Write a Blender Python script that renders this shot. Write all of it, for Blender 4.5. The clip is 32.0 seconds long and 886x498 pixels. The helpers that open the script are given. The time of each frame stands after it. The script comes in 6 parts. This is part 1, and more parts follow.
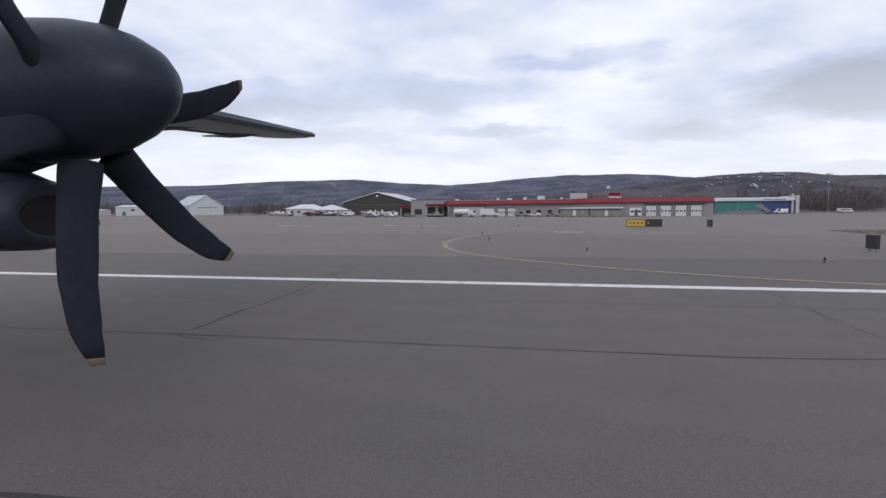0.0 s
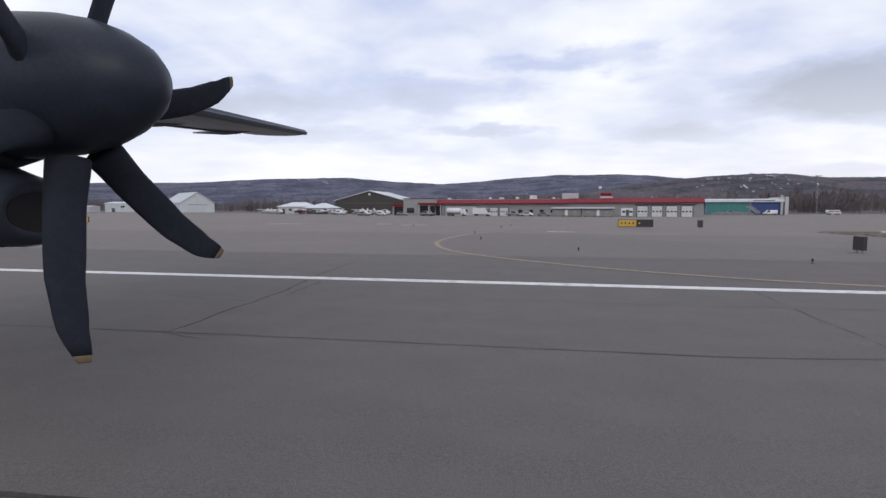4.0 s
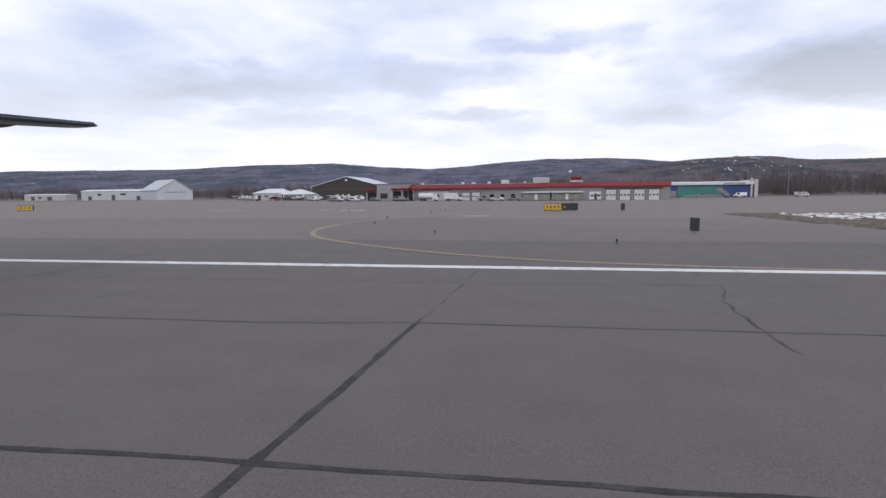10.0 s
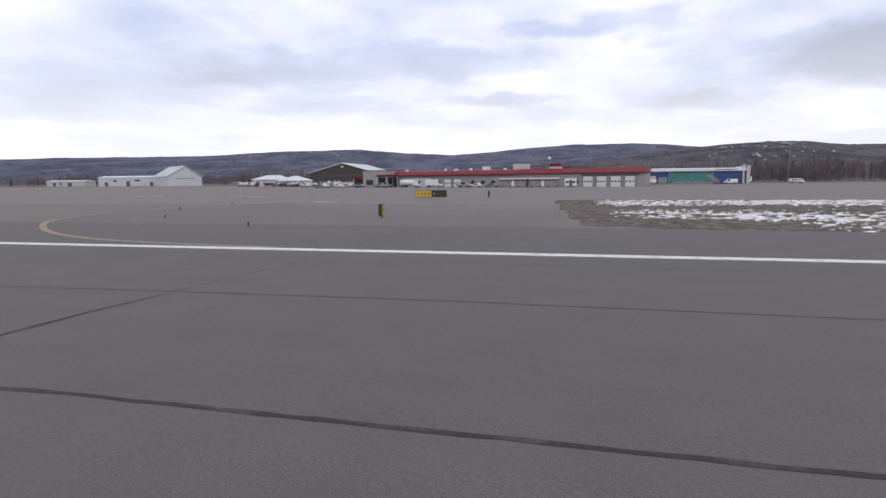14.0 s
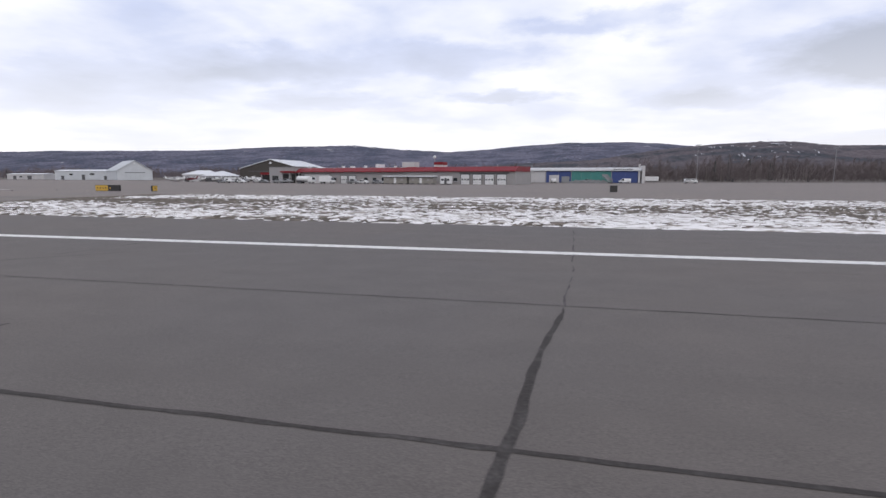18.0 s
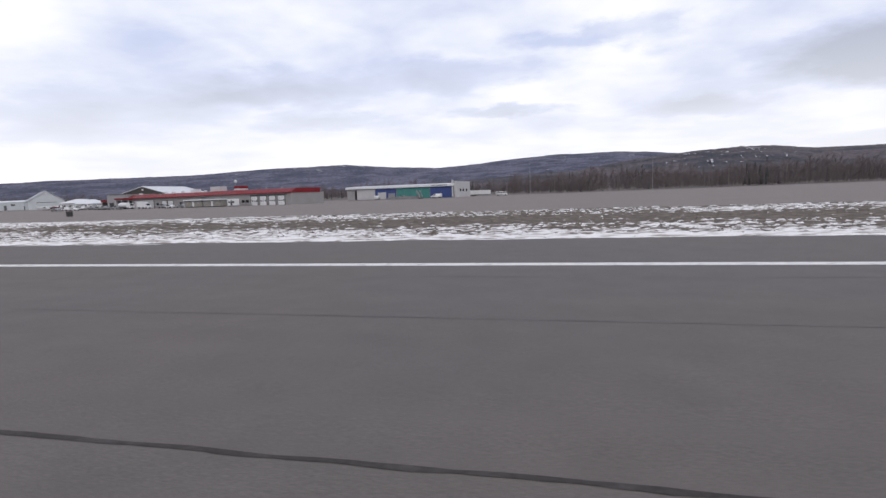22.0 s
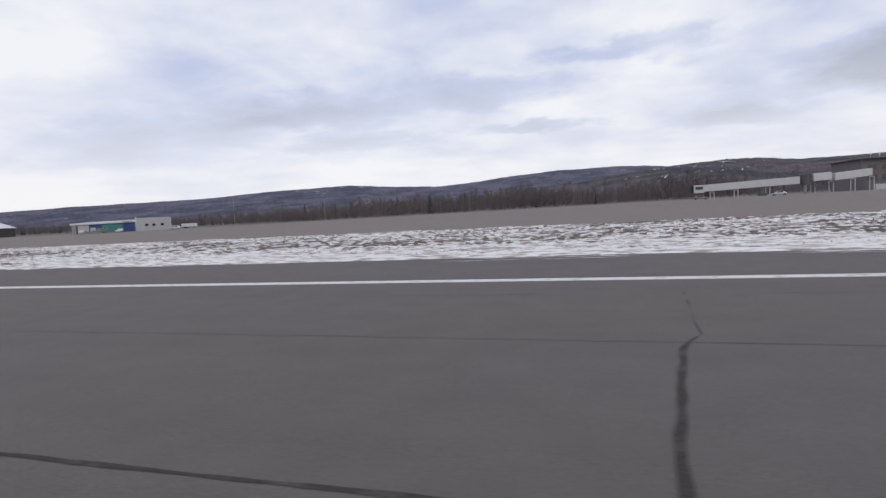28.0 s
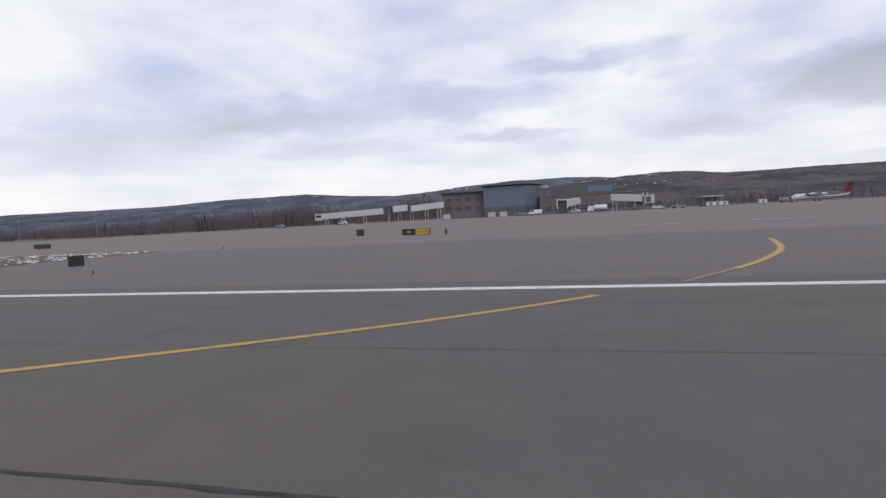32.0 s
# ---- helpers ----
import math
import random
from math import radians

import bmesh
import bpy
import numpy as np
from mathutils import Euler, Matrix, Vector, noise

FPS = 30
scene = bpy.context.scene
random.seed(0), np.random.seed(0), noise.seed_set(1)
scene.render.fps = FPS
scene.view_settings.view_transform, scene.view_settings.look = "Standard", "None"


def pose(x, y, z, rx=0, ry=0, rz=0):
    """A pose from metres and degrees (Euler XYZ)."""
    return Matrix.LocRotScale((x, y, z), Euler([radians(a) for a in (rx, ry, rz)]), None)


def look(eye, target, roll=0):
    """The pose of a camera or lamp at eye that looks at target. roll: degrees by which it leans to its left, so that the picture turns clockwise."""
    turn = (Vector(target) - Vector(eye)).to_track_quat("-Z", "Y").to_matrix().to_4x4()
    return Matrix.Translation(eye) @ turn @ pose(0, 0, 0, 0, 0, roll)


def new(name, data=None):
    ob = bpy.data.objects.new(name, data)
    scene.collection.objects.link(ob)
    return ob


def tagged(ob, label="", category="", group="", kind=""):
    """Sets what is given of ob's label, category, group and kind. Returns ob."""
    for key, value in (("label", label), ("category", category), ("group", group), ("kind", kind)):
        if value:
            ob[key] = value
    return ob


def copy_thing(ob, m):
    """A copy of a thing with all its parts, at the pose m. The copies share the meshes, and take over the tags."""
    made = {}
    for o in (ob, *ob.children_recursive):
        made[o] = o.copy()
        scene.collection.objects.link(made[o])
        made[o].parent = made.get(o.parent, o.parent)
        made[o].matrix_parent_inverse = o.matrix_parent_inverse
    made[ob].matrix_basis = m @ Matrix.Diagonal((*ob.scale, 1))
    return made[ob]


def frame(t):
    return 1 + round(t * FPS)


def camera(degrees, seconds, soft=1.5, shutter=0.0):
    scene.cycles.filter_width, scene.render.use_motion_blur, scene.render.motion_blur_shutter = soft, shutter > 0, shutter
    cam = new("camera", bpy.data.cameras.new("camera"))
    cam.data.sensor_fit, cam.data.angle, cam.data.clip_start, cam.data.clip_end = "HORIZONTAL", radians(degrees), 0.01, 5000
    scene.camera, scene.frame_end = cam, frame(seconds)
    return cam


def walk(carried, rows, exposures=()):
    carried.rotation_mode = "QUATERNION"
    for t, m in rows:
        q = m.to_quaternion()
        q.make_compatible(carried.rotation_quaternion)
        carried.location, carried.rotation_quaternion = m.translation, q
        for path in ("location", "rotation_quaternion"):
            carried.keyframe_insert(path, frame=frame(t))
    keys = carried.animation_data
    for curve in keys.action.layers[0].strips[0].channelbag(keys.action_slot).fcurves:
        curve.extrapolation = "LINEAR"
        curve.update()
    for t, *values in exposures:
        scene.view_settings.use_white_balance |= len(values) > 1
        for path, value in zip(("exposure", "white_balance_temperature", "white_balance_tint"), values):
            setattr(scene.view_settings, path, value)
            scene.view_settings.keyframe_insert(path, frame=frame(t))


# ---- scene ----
# camera and its way along the runway: seconds, metres along, yaw, pitch, roll
EYE = 2.0
LENS = 78.9
PATH = [
    (0, 0.01, 11.76, -4.15, 0.40), (0.5, 0.00, 11.41, -4.45, 0.47), (1, 0.00, 11.07, -4.61, 0.57), (1.5, 0.00, 11.08, -4.64, 0.35),
    (2, 0.00, 11.16, -4.45, 0.07), (2.5, 0.00, 11.36, -4.30, -0.13), (3, 0.00, 11.24, -4.08, -0.24), (3.5, 0.01, 11.09, -4.14, -0.11),
    (5.5, 0.25, 10.51, -4.68, -0.19), (6, 0.48, 10.21, -4.73, -0.27), (6.5, 0.82, 9.87, -4.72, -0.21), (7, 1.26, 9.66, -5.16, -0.23),
    (7.5, 1.83, 10.06, -5.39, -0.04), (8, 2.51, 10.29, -5.50, 0.36), (8.5, 3.30, 9.93, -5.41, 0.44), (9, 4.23, 9.66, -5.40, 0.62),
    (9.5, 5.29, 9.62, -5.79, 0.58), (10, 6.47, 9.79, -5.85, 0.49), (10.5, 7.79, 9.42, -5.79, 0.43), (11, 9.26, 9.41, -5.92, 0.52),
    (11.5, 10.93, 9.41, -6.12, 0.53), (12, 12.84, 10.35, -6.48, 0.61), (12.5, 15.03, 11.17, -6.70, 0.59), (13, 17.53, 11.62, -6.88, 0.74),
    (13.5, 20.37, 12.07, -7.06, 0.54), (15.5, 35.60, 13.57, -7.74, 0.99), (16, 40.66, 13.68, -7.70, 1.03), (16.5, 46.30, 13.32, -7.72, 0.88),
    (17, 52.53, 12.60, -7.46, 0.73), (17.5, 59.38, 12.51, -7.22, 0.00), (18, 66.89, 12.71, -7.61, -0.12), (18.5, 75.08, 12.39, -7.50, 0.02),
    (19, 83.99, 12.57, -7.90, 0.60), (19.5, 93.65, 12.65, -8.06, 0.62), (20, 104.07, 12.92, -7.68, 1.17), (20.5, 115.27, 12.68, -7.02, 1.72),
    (21, 127.26, 12.76, -6.42, 1.93), (21.5, 140.04, 12.81, -6.08, 1.83), (22, 153.59, 13.08, -6.00, 1.95), (22.5, 167.90, 14.08, -5.82, 2.46),
    (23, 182.94, 14.88, -5.63, 2.88), (23.5, 198.69, 15.50, -5.63, 3.26), (24, 215.10, 15.84, -5.51, 3.23), (24.5, 232.13, 16.31, -5.57, 3.17),
    (25, 249.74, 16.63, -5.29, 3.22), (25.5, 267.89, 17.04, -5.14, 3.12), (27.5, 344.87, 16.23, -4.16, 2.82), (28, 364.47, 16.35, -4.10, 3.07),
    (28.5, 384.12, 16.43, -3.86, 3.02), (29, 403.78, 16.09, -3.89, 3.30), (29.5, 423.44, 15.77, -3.62, 3.25), (30, 443.11, 15.74, -3.40, 3.32),
    (30.5, 462.79, 15.58, -3.35, 3.09), (31, 482.47, 15.02, -3.18, 2.86), (31.5, 502.14, 14.47, -3.30, 2.79), (32, 521.80, 13.96, -3.36, 2.84),
]
cam = camera(LENS, 32.0, soft=1.5, shutter=0.04)
LIGHTING = [(0, -0.08, 6390, 10), (9, 0.02, 6440, 11), (13, 0.03, 6450, 11), (17, 0.03, 6530, 11), (20, 0.05, 6530, 11), (21.5, 0.03, 6530, 11), (23, -0.05, 6500, 11), (28, -0.20, 6470, 11.5), (30, -0.21, 6480, 11.5), (32, -0.15, 6500, 11.5)]
walk(cam, [(t, pose(x, 0, EYE, 90 + p, r, yw)) for t, x, yw, p, r in PATH], LIGHTING)

# ---- overcast sky and a veiled sun ----
SUN_EL, SUN_ROT = radians(32), radians(150)
world = bpy.data.worlds.new("overcast sky")
scene.world = world
world.use_nodes = True
wn, wl = world.node_tree.nodes, world.node_tree.links
wn.clear()


def wnode(kind, **kw):
    n = wn.new(kind)
    for k, v in kw.items():
        n.inputs[k].default_value = v
    return n


sky = wn.new("ShaderNodeTexSky")
sky.sky_type, sky.sun_disc, sky.sun_elevation, sky.sun_rotation = "NISHITA", False, SUN_EL, SUN_ROT
clear_bg = wnode("ShaderNodeBackground", Strength=0.12)
wl.new(sky.outputs[0], clear_bg.inputs["Color"])
tc = wn.new("ShaderNodeTexCoord")
sep = wn.new("ShaderNodeSeparateXYZ")
wl.new(tc.outputs["Generated"], sep.inputs[0])
lift = wn.new("ShaderNodeMath"); lift.operation = "MAXIMUM"; lift.inputs[1].default_value = 0.0
wl.new(sep.outputs["Z"], lift.inputs[0])
add = wn.new("ShaderNodeMath"); add.operation = "ADD"; add.inputs[1].default_value = 0.16
wl.new(lift.outputs[0], add.inputs[0])
dx = wn.new("ShaderNodeMath"); dx.operation = "DIVIDE"
dy = wn.new("ShaderNodeMath"); dy.operation = "DIVIDE"
wl.new(sep.outputs["X"], dx.inputs[0]); wl.new(add.outputs[0], dx.inputs[1])
wl.new(sep.outputs["Y"], dy.inputs[0]); wl.new(add.outputs[0], dy.inputs[1])
plane = wn.new("ShaderNodeCombineXYZ")
wl.new(dx.outputs[0], plane.inputs[0]); wl.new(dy.outputs[0], plane.inputs[1])
big = wnode("ShaderNodeTexNoise", Scale=0.62, Detail=6.0, Roughness=0.5, Distortion=0.15)
small = wnode("ShaderNodeTexNoise", Scale=2.3, Detail=6.0, Roughness=0.5, Distortion=0.2)
wl.new(plane.outputs[0], big.inputs["Vector"]); wl.new(plane.outputs[0], small.inputs["Vector"])
mixn = wn.new("ShaderNodeMath"); mixn.operation = "MULTIPLY_ADD"; mixn.inputs[1].default_value = 0.42
wl.new(small.outputs[0], mixn.inputs[0]); wl.new(big.outputs[0], mixn.inputs[2])
# the cloud sheet is calm, with heavier grey banks lying in it: place and half size on the cloud plane, weight
def wmath(op, a, b):
    n = wn.new("ShaderNodeMath"); n.operation = op
    for i, v in enumerate((a, b)):
        if isinstance(v, float):
            n.inputs[i].default_value = v
        else:
            wl.new(v, n.inputs[i])
    return n.outputs[0]


stir = wnode("ShaderNodeTexNoise", Scale=2.1, Detail=7.0, Roughness=0.6)
wl.new(plane.outputs[0], stir.inputs["Vector"])
warp = wn.new("ShaderNodeVectorMath"); warp.operation = "MULTIPLY_ADD"; warp.inputs[1].default_value, warp.inputs[2].default_value = (0.75, 0.75, 0), (-0.375, -0.375, 0)
wl.new(stir.outputs["Color"], warp.inputs[0])
bent = wn.new("ShaderNodeVectorMath"); bent.operation = "ADD"
wl.new(plane.outputs[0], bent.inputs[0]); wl.new(warp.outputs[0], bent.inputs[1])
heavy = wmath("MULTIPLY_ADD", mixn.outputs[0], 0.68)
heavy.node.inputs[2].default_value = 0.255
for cx, cy, hx, hy, lean, weight in ((1.36, 2.72, 0.56, 0.44, -0.25, 0.30), (0.74, 3.40, 0.38, 0.22, 0.0, 0.15), (-0.36, 3.24, 0.44, 0.12, 0.1, 0.17), (-0.52, 2.66, 0.52, 0.25, 0.12, 0.11), (-1.46, 2.50, 0.55, 0.28, 0.3, 0.13),
                                     (0.11, 2.36, 0.42, 0.14, 0.1, 0.10), (1.98, 4.25, 0.42, 0.26, 0.0, 0.18), (-1.42, 3.05, 0.44, 0.22, 0.3, 0.14), (-2.6, 2.4, 0.7, 0.5, 0.3, 0.12), (2.6, 2.2, 0.8, 0.6, -0.2, 0.14), (0.4, 1.5, 0.9, 0.25, 0.1, 0.10)):
    off = wn.new("ShaderNodeVectorMath"); off.operation = "SUBTRACT"; off.inputs[1].default_value = (cx, cy, 0)
    wl.new(bent.outputs[0], off.inputs[0])
    turned = wn.new("ShaderNodeVectorRotate"); turned.rotation_type = "Z_AXIS"; turned.inputs["Angle"].default_value = -lean
    wl.new(off.outputs[0], turned.inputs["Vector"])
    squash = wn.new("ShaderNodeVectorMath"); squash.operation = "MULTIPLY"; squash.inputs[1].default_value = (1 / hx, 1 / hy, 1)
    wl.new(turned.outputs[0], squash.inputs[0])
    far = wn.new("ShaderNodeVectorMath"); far.operation = "LENGTH"
    wl.new(squash.outputs[0], far.inputs[0])
    bank = wn.new("ShaderNodeMapRange"); bank.interpolation_type = "SMOOTHSTEP"
    bank.inputs[1].default_value, bank.inputs[2].default_value, bank.inputs[3].default_value, bank.inputs[4].default_value = 0.35, 1.25, weight, 0.0
    wl.new(far.outputs["Value"], bank.inputs[0])
    heavy = wmath("SUBTRACT", heavy, bank.outputs[0])
ramp = wn.new("ShaderNodeValToRGB")
ramp.color_ramp.elements[0].position, ramp.color_ramp.elements[0].color = 0.44, (0.41, 0.455, 0.575, 1)
ramp.color_ramp.elements[1].position, ramp.color_ramp.elements[1].color = 0.81, (1.06, 1.07, 1.10, 1)
mid = ramp.color_ramp.elements.new(0.66); mid.color = (0.645, 0.71, 0.925, 1)
wl.new(heavy, ramp.inputs[0])
# the cloud sheet is thin and pale towards the horizon
hz = wn.new("ShaderNodeMapRange")
hz.inputs[1].default_value, hz.inputs[2].default_value, hz.inputs[3].default_value, hz.inputs[4].default_value = 0.03, 0.26, 0.72, 0.0
wl.new(lift.outputs[0], hz.inputs[0])
pale = wn.new("ShaderNodeMix"); pale.data_type = "RGBA"; pale.inputs[7].default_value = (1.08, 1.065, 1.085, 1)
wl.new(hz.outputs[0], pale.inputs[0]); wl.new(ramp.outputs[0], pale.inputs[6])
cloud_bg = wnode("ShaderNodeBackground", Strength=1.0)
wl.new(pale.outputs[2], cloud_bg.inputs["Color"])
mixbg = wnode("ShaderNodeMixShader", Fac=0.93)
wl.new(clear_bg.outputs[0], mixbg.inputs[1]); wl.new(cloud_bg.outputs[0], mixbg.inputs[2])
wout = wn.new("ShaderNodeOutputWorld")
wl.new(mixbg.outputs[0], wout.inputs[0])

sun = new("sun", bpy.data.lights.new("sun", "SUN"))
sun.data.energy, sun.data.angle, sun.data.color = 0.7, radians(25), (1.0, 0.96, 0.9)
sun.matrix_basis = look((0, 0, 50), (0 - math.sin(SUN_ROT) * 40, -math.cos(SUN_ROT) * 40, 50 - 40 * math.tan(SUN_EL)))


# ---- materials ----
def mat(name, base, rough=0.7, metal=0.0, var=0.18, scale=1.5, fine=25.0, bump=0.15, second=None, mask=0.55, stretch=(1, 1, 1), spread=0.1, island=0.0):
    """A surface with variation at two scales, a second tone in patches, and fine relief."""
    m = bpy.data.materials.new(name)
    m.use_nodes = True
    n, l = m.node_tree.nodes, m.node_tree.links
    b = n["Principled BSDF"]
    tcn = n.new("ShaderNodeTexCoord")
    mp = n.new("ShaderNodeMapping")
    mp.inputs["Scale"].default_value = stretch
    l.new(tcn.outputs["Object"], mp.inputs[0])
    a = n.new("ShaderNodeTexNoise"); a.inputs["Scale"].default_value = scale; a.inputs["Detail"].default_value = 6
    f = n.new("ShaderNodeTexNoise"); f.inputs["Scale"].default_value = fine; f.inputs["Detail"].default_value = 4
    l.new(mp.outputs[0], a.inputs["Vector"]); l.new(mp.outputs[0], f.inputs["Vector"])
    r = n.new("ShaderNodeValToRGB")
    two = second or tuple(c * (1 - var) for c in base)
    r.color_ramp.elements[0].position, r.color_ramp.elements[0].color = mask - spread, (*two, 1)
    r.color_ramp.elements[1].position, r.color_ramp.elements[1].color = mask + spread, (*base, 1)
    l.new(a.outputs[0], r.inputs[0])
    mr = n.new("ShaderNodeMapRange")
    mr.inputs[1].default_value, mr.inputs[2].default_value = 0.25, 0.75
    mr.inputs[3].default_value, mr.inputs[4].default_value = 1 - var, 1 + var
    l.new(f.outputs[0], mr.inputs[0])
    mul = n.new("ShaderNodeVectorMath"); mul.operation = "SCALE"
    l.new(r.outputs[0], mul.inputs[0]); l.new(mr.outputs[0], mul.inputs["Scale"])
    last = mul.outputs[0]
    if island:
        g = n.new("ShaderNodeNewGeometry")
        mi = n.new("ShaderNodeMapRange")
        mi.inputs[3].default_value, mi.inputs[4].default_value = 1 - island, 1 + island
        l.new(g.outputs["Random Per Island"], mi.inputs[0])
        m2 = n.new("ShaderNodeVectorMath"); m2.operation = "SCALE"
        l.new(last, m2.inputs[0]); l.new(mi.outputs[0], m2.inputs["Scale"])
        last = m2.outputs[0]
    l.new(last, b.inputs["Base Color"])
    rr = n.new("ShaderNodeMapRange")
    rr.inputs[3].default_value, rr.inputs[4].default_value = max(0.03, rough - 0.08), min(1, rough + 0.08)
    l.new(a.outputs[0], rr.inputs[0]); l.new(rr.outputs[0], b.inputs["Roughness"])
    b.inputs["Metallic"].default_value = metal
    if bump:
        bp = n.new("ShaderNodeBump"); bp.inputs["Strength"].default_value = bump; bp.inputs["Distance"].default_value = 0.02
        l.new(f.outputs[0], bp.inputs["Height"]); l.new(bp.outputs[0], b.inputs["Normal"])
    return m


def asphalt(name, base, streak, brown):
    """Aged asphalt: aggregate grain, long streaks along the runway, wide stains."""
    m = bpy.data.materials.new(name)
    m.use_nodes = True
    n, l = m.node_tree.nodes, m.node_tree.links
    b = n["Principled BSDF"]
    tcn = n.new("ShaderNodeTexCoord")
    def noise_at(scale, stretch, detail=5.0):
        mp = n.new("ShaderNodeMapping"); mp.inputs["Scale"].default_value = stretch
        l.new(tcn.outputs["Object"], mp.inputs[0])
        t = n.new("ShaderNodeTexNoise"); t.inputs["Scale"].default_value = scale; t.inputs["Detail"].default_value = detail
        l.new(mp.outputs[0], t.inputs["Vector"])
        return t.outputs[0]
    grain, stone, stain, lane, mottle = noise_at(80, (1, 1, 1), 3), noise_at(26, (1, 1, 1), 2), noise_at(0.12, (1, 1, 1)), noise_at(1.0, (0.012, 0.9, 1)), noise_at(1.1, (1, 1, 1))
    def scaled(src, lo, hi, a=0.3, c=0.7):
        mr = n.new("ShaderNodeMapRange")
        mr.inputs[1].default_value, mr.inputs[2].default_value, mr.inputs[3].default_value, mr.inputs[4].default_value = a, c, lo, hi
        l.new(src, mr.inputs[0])
        return mr.outputs[0]
    mixc = n.new("ShaderNodeMix"); mixc.data_type = "RGBA"
    mixc.inputs[6].default_value, mixc.inputs[7].default_value = (*base, 1), (*brown, 1)
    l.new(scaled(stain, 0, 1, 0.4, 0.62), mixc.inputs[0])
    last = mixc.outputs[2]
    for src, lo, hi in ((grain, 0.74, 1.28), (stone, 0.94, 1.06), (lane, 1 - streak, 1 + streak), (mottle, 0.94, 1.06)):
        s = n.new("ShaderNodeVectorMath"); s.operation = "SCALE"
        l.new(last, s.inputs[0]); l.new(scaled(src, lo, hi), s.inputs["Scale"])
        last = s.outputs[0]
    l.new(last, b.inputs["Base Color"])
    b.inputs["Roughness"].default_value = 0.82
    b.inputs["Specular IOR Level"].default_value = 0.3
    bp = n.new("ShaderNodeBump"); bp.inputs["Strength"].default_value = 0.09; bp.inputs["Distance"].default_value = 0.004
    l.new(grain, bp.inputs["Height"]); l.new(bp.outputs[0], b.inputs["Normal"])
    return m


def forest(name, bare, conifer, flecks):
    """Wooded slopes far off, haze put into their tones: stands of bare trees and conifers, with snow between them here
    and there.
    """
    m = bpy.data.materials.new(name)
    m.use_nodes = True
    n, l = m.node_tree.nodes, m.node_tree.links
    b = n["Principled BSDF"]
    tcn = n.new("ShaderNodeTexCoord")
    def tone(scale, stretch, detail, lo, hi):
        mp = n.new("ShaderNodeMapping"); mp.inputs["Scale"].default_value = stretch
        l.new(tcn.outputs["Object"], mp.inputs[0])
        t = n.new("ShaderNodeTexNoise"); t.inputs["Scale"].default_value = scale; t.inputs["Detail"].default_value = detail
        t.inputs["Roughness"].default_value = 0.65
        l.new(mp.outputs[0], t.inputs["Vector"])
        mr = n.new("ShaderNodeMapRange"); mr.interpolation_type = "SMOOTHSTEP"
        mr.inputs[1].default_value, mr.inputs[2].default_value = lo, hi
        l.new(t.outputs[0], mr.inputs[0])
        return mr.outputs[0]
    stands = tone(0.006, (1, 0.7, 3.0), 7, 0.40, 0.60)
    crowns = tone(0.10, (1, 0.5, 1.0), 3, 0.25, 0.75)
    snow = tone(0.016, (0.7, 0.5, 3.5), 6, flecks, flecks + 0.05)
    c1 = n.new("ShaderNodeMix"); c1.data_type = "RGBA"
    c1.inputs[6].default_value, c1.inputs[7].default_value = (*conifer, 1), (*bare, 1)
    l.new(stands, c1.inputs[0])
    k = n.new("ShaderNodeMapRange"); k.inputs[3].default_value, k.inputs[4].default_value = 0.55, 1.45
    l.new(crowns, k.inputs[0])
    sc = n.new("ShaderNodeVectorMath"); sc.operation = "SCALE"
    l.new(c1.outputs[2], sc.inputs[0]); l.new(k.outputs[0], sc.inputs["Scale"])
    c2 = n.new("ShaderNodeMix"); c2.data_type = "RGBA"
    c2.inputs[7].default_value = (0.42, 0.42, 0.45, 1)
    l.new(snow, c2.inputs[0]); l.new(sc.outputs[0], c2.inputs[6])
    l.new(c2.outputs[2], b.inputs["Base Color"])
    b.inputs["Roughness"].default_value = 0.95
    b.inputs["Specular IOR Level"].default_value = 0.1
    return m


def glass(name, tint, rough=0.06):
    m = bpy.data.materials.new(name)
    m.use_nodes = True
    n, l = m.node_tree.nodes, m.node_tree.links
    b = n["Principled BSDF"]
    t = n.new("ShaderNodeTexNoise"); t.inputs["Scale"].default_value = 0.4
    r = n.new("ShaderNodeValToRGB")
    r.color_ramp.elements[0].color, r.color_ramp.elements[1].color = (*[c * 0.7 for c in tint], 1), (*tint, 1)
    l.new(t.outputs[0], r.inputs[0]); l.new(r.outputs[0], b.inputs["Base Color"])
    b.inputs["Roughness"].default_value = rough
    b.inputs["Specular IOR Level"].default_value = 0.7
    return m


ASPHALT = asphalt("aged runway asphalt", (0.114, 0.1025, 0.098), 0.035, (0.118, 0.1035, 0.096))
SHOULDER = asphalt("runway shoulder asphalt", (0.113, 0.1015, 0.0975), 0.035, (0.118, 0.1035, 0.097))
APRON = asphalt("dusty apron asphalt", (0.172, 0.149, 0.139), 0.035, (0.188, 0.159, 0.143))
TAXIWAY = asphalt("taxiway asphalt", (0.150, 0.132, 0.124), 0.035, (0.166, 0.142, 0.130))
OVERLAY = asphalt("older taxiway asphalt", (0.140, 0.124, 0.118), 0.03, (0.150, 0.130, 0.120))
TAR = mat("bitumen crack sealant", (0.047, 0.042, 0.040), 0.9, var=0.3, scale=3, bump=0.3, second=(0.075, 0.068, 0.066), mask=0.42)
JOINT = mat("weathered joint filler", (0.060, 0.054, 0.053), 0.9, var=0.3, scale=1.2, bump=0.2, second=(0.100, 0.091, 0.089), mask=0.5)
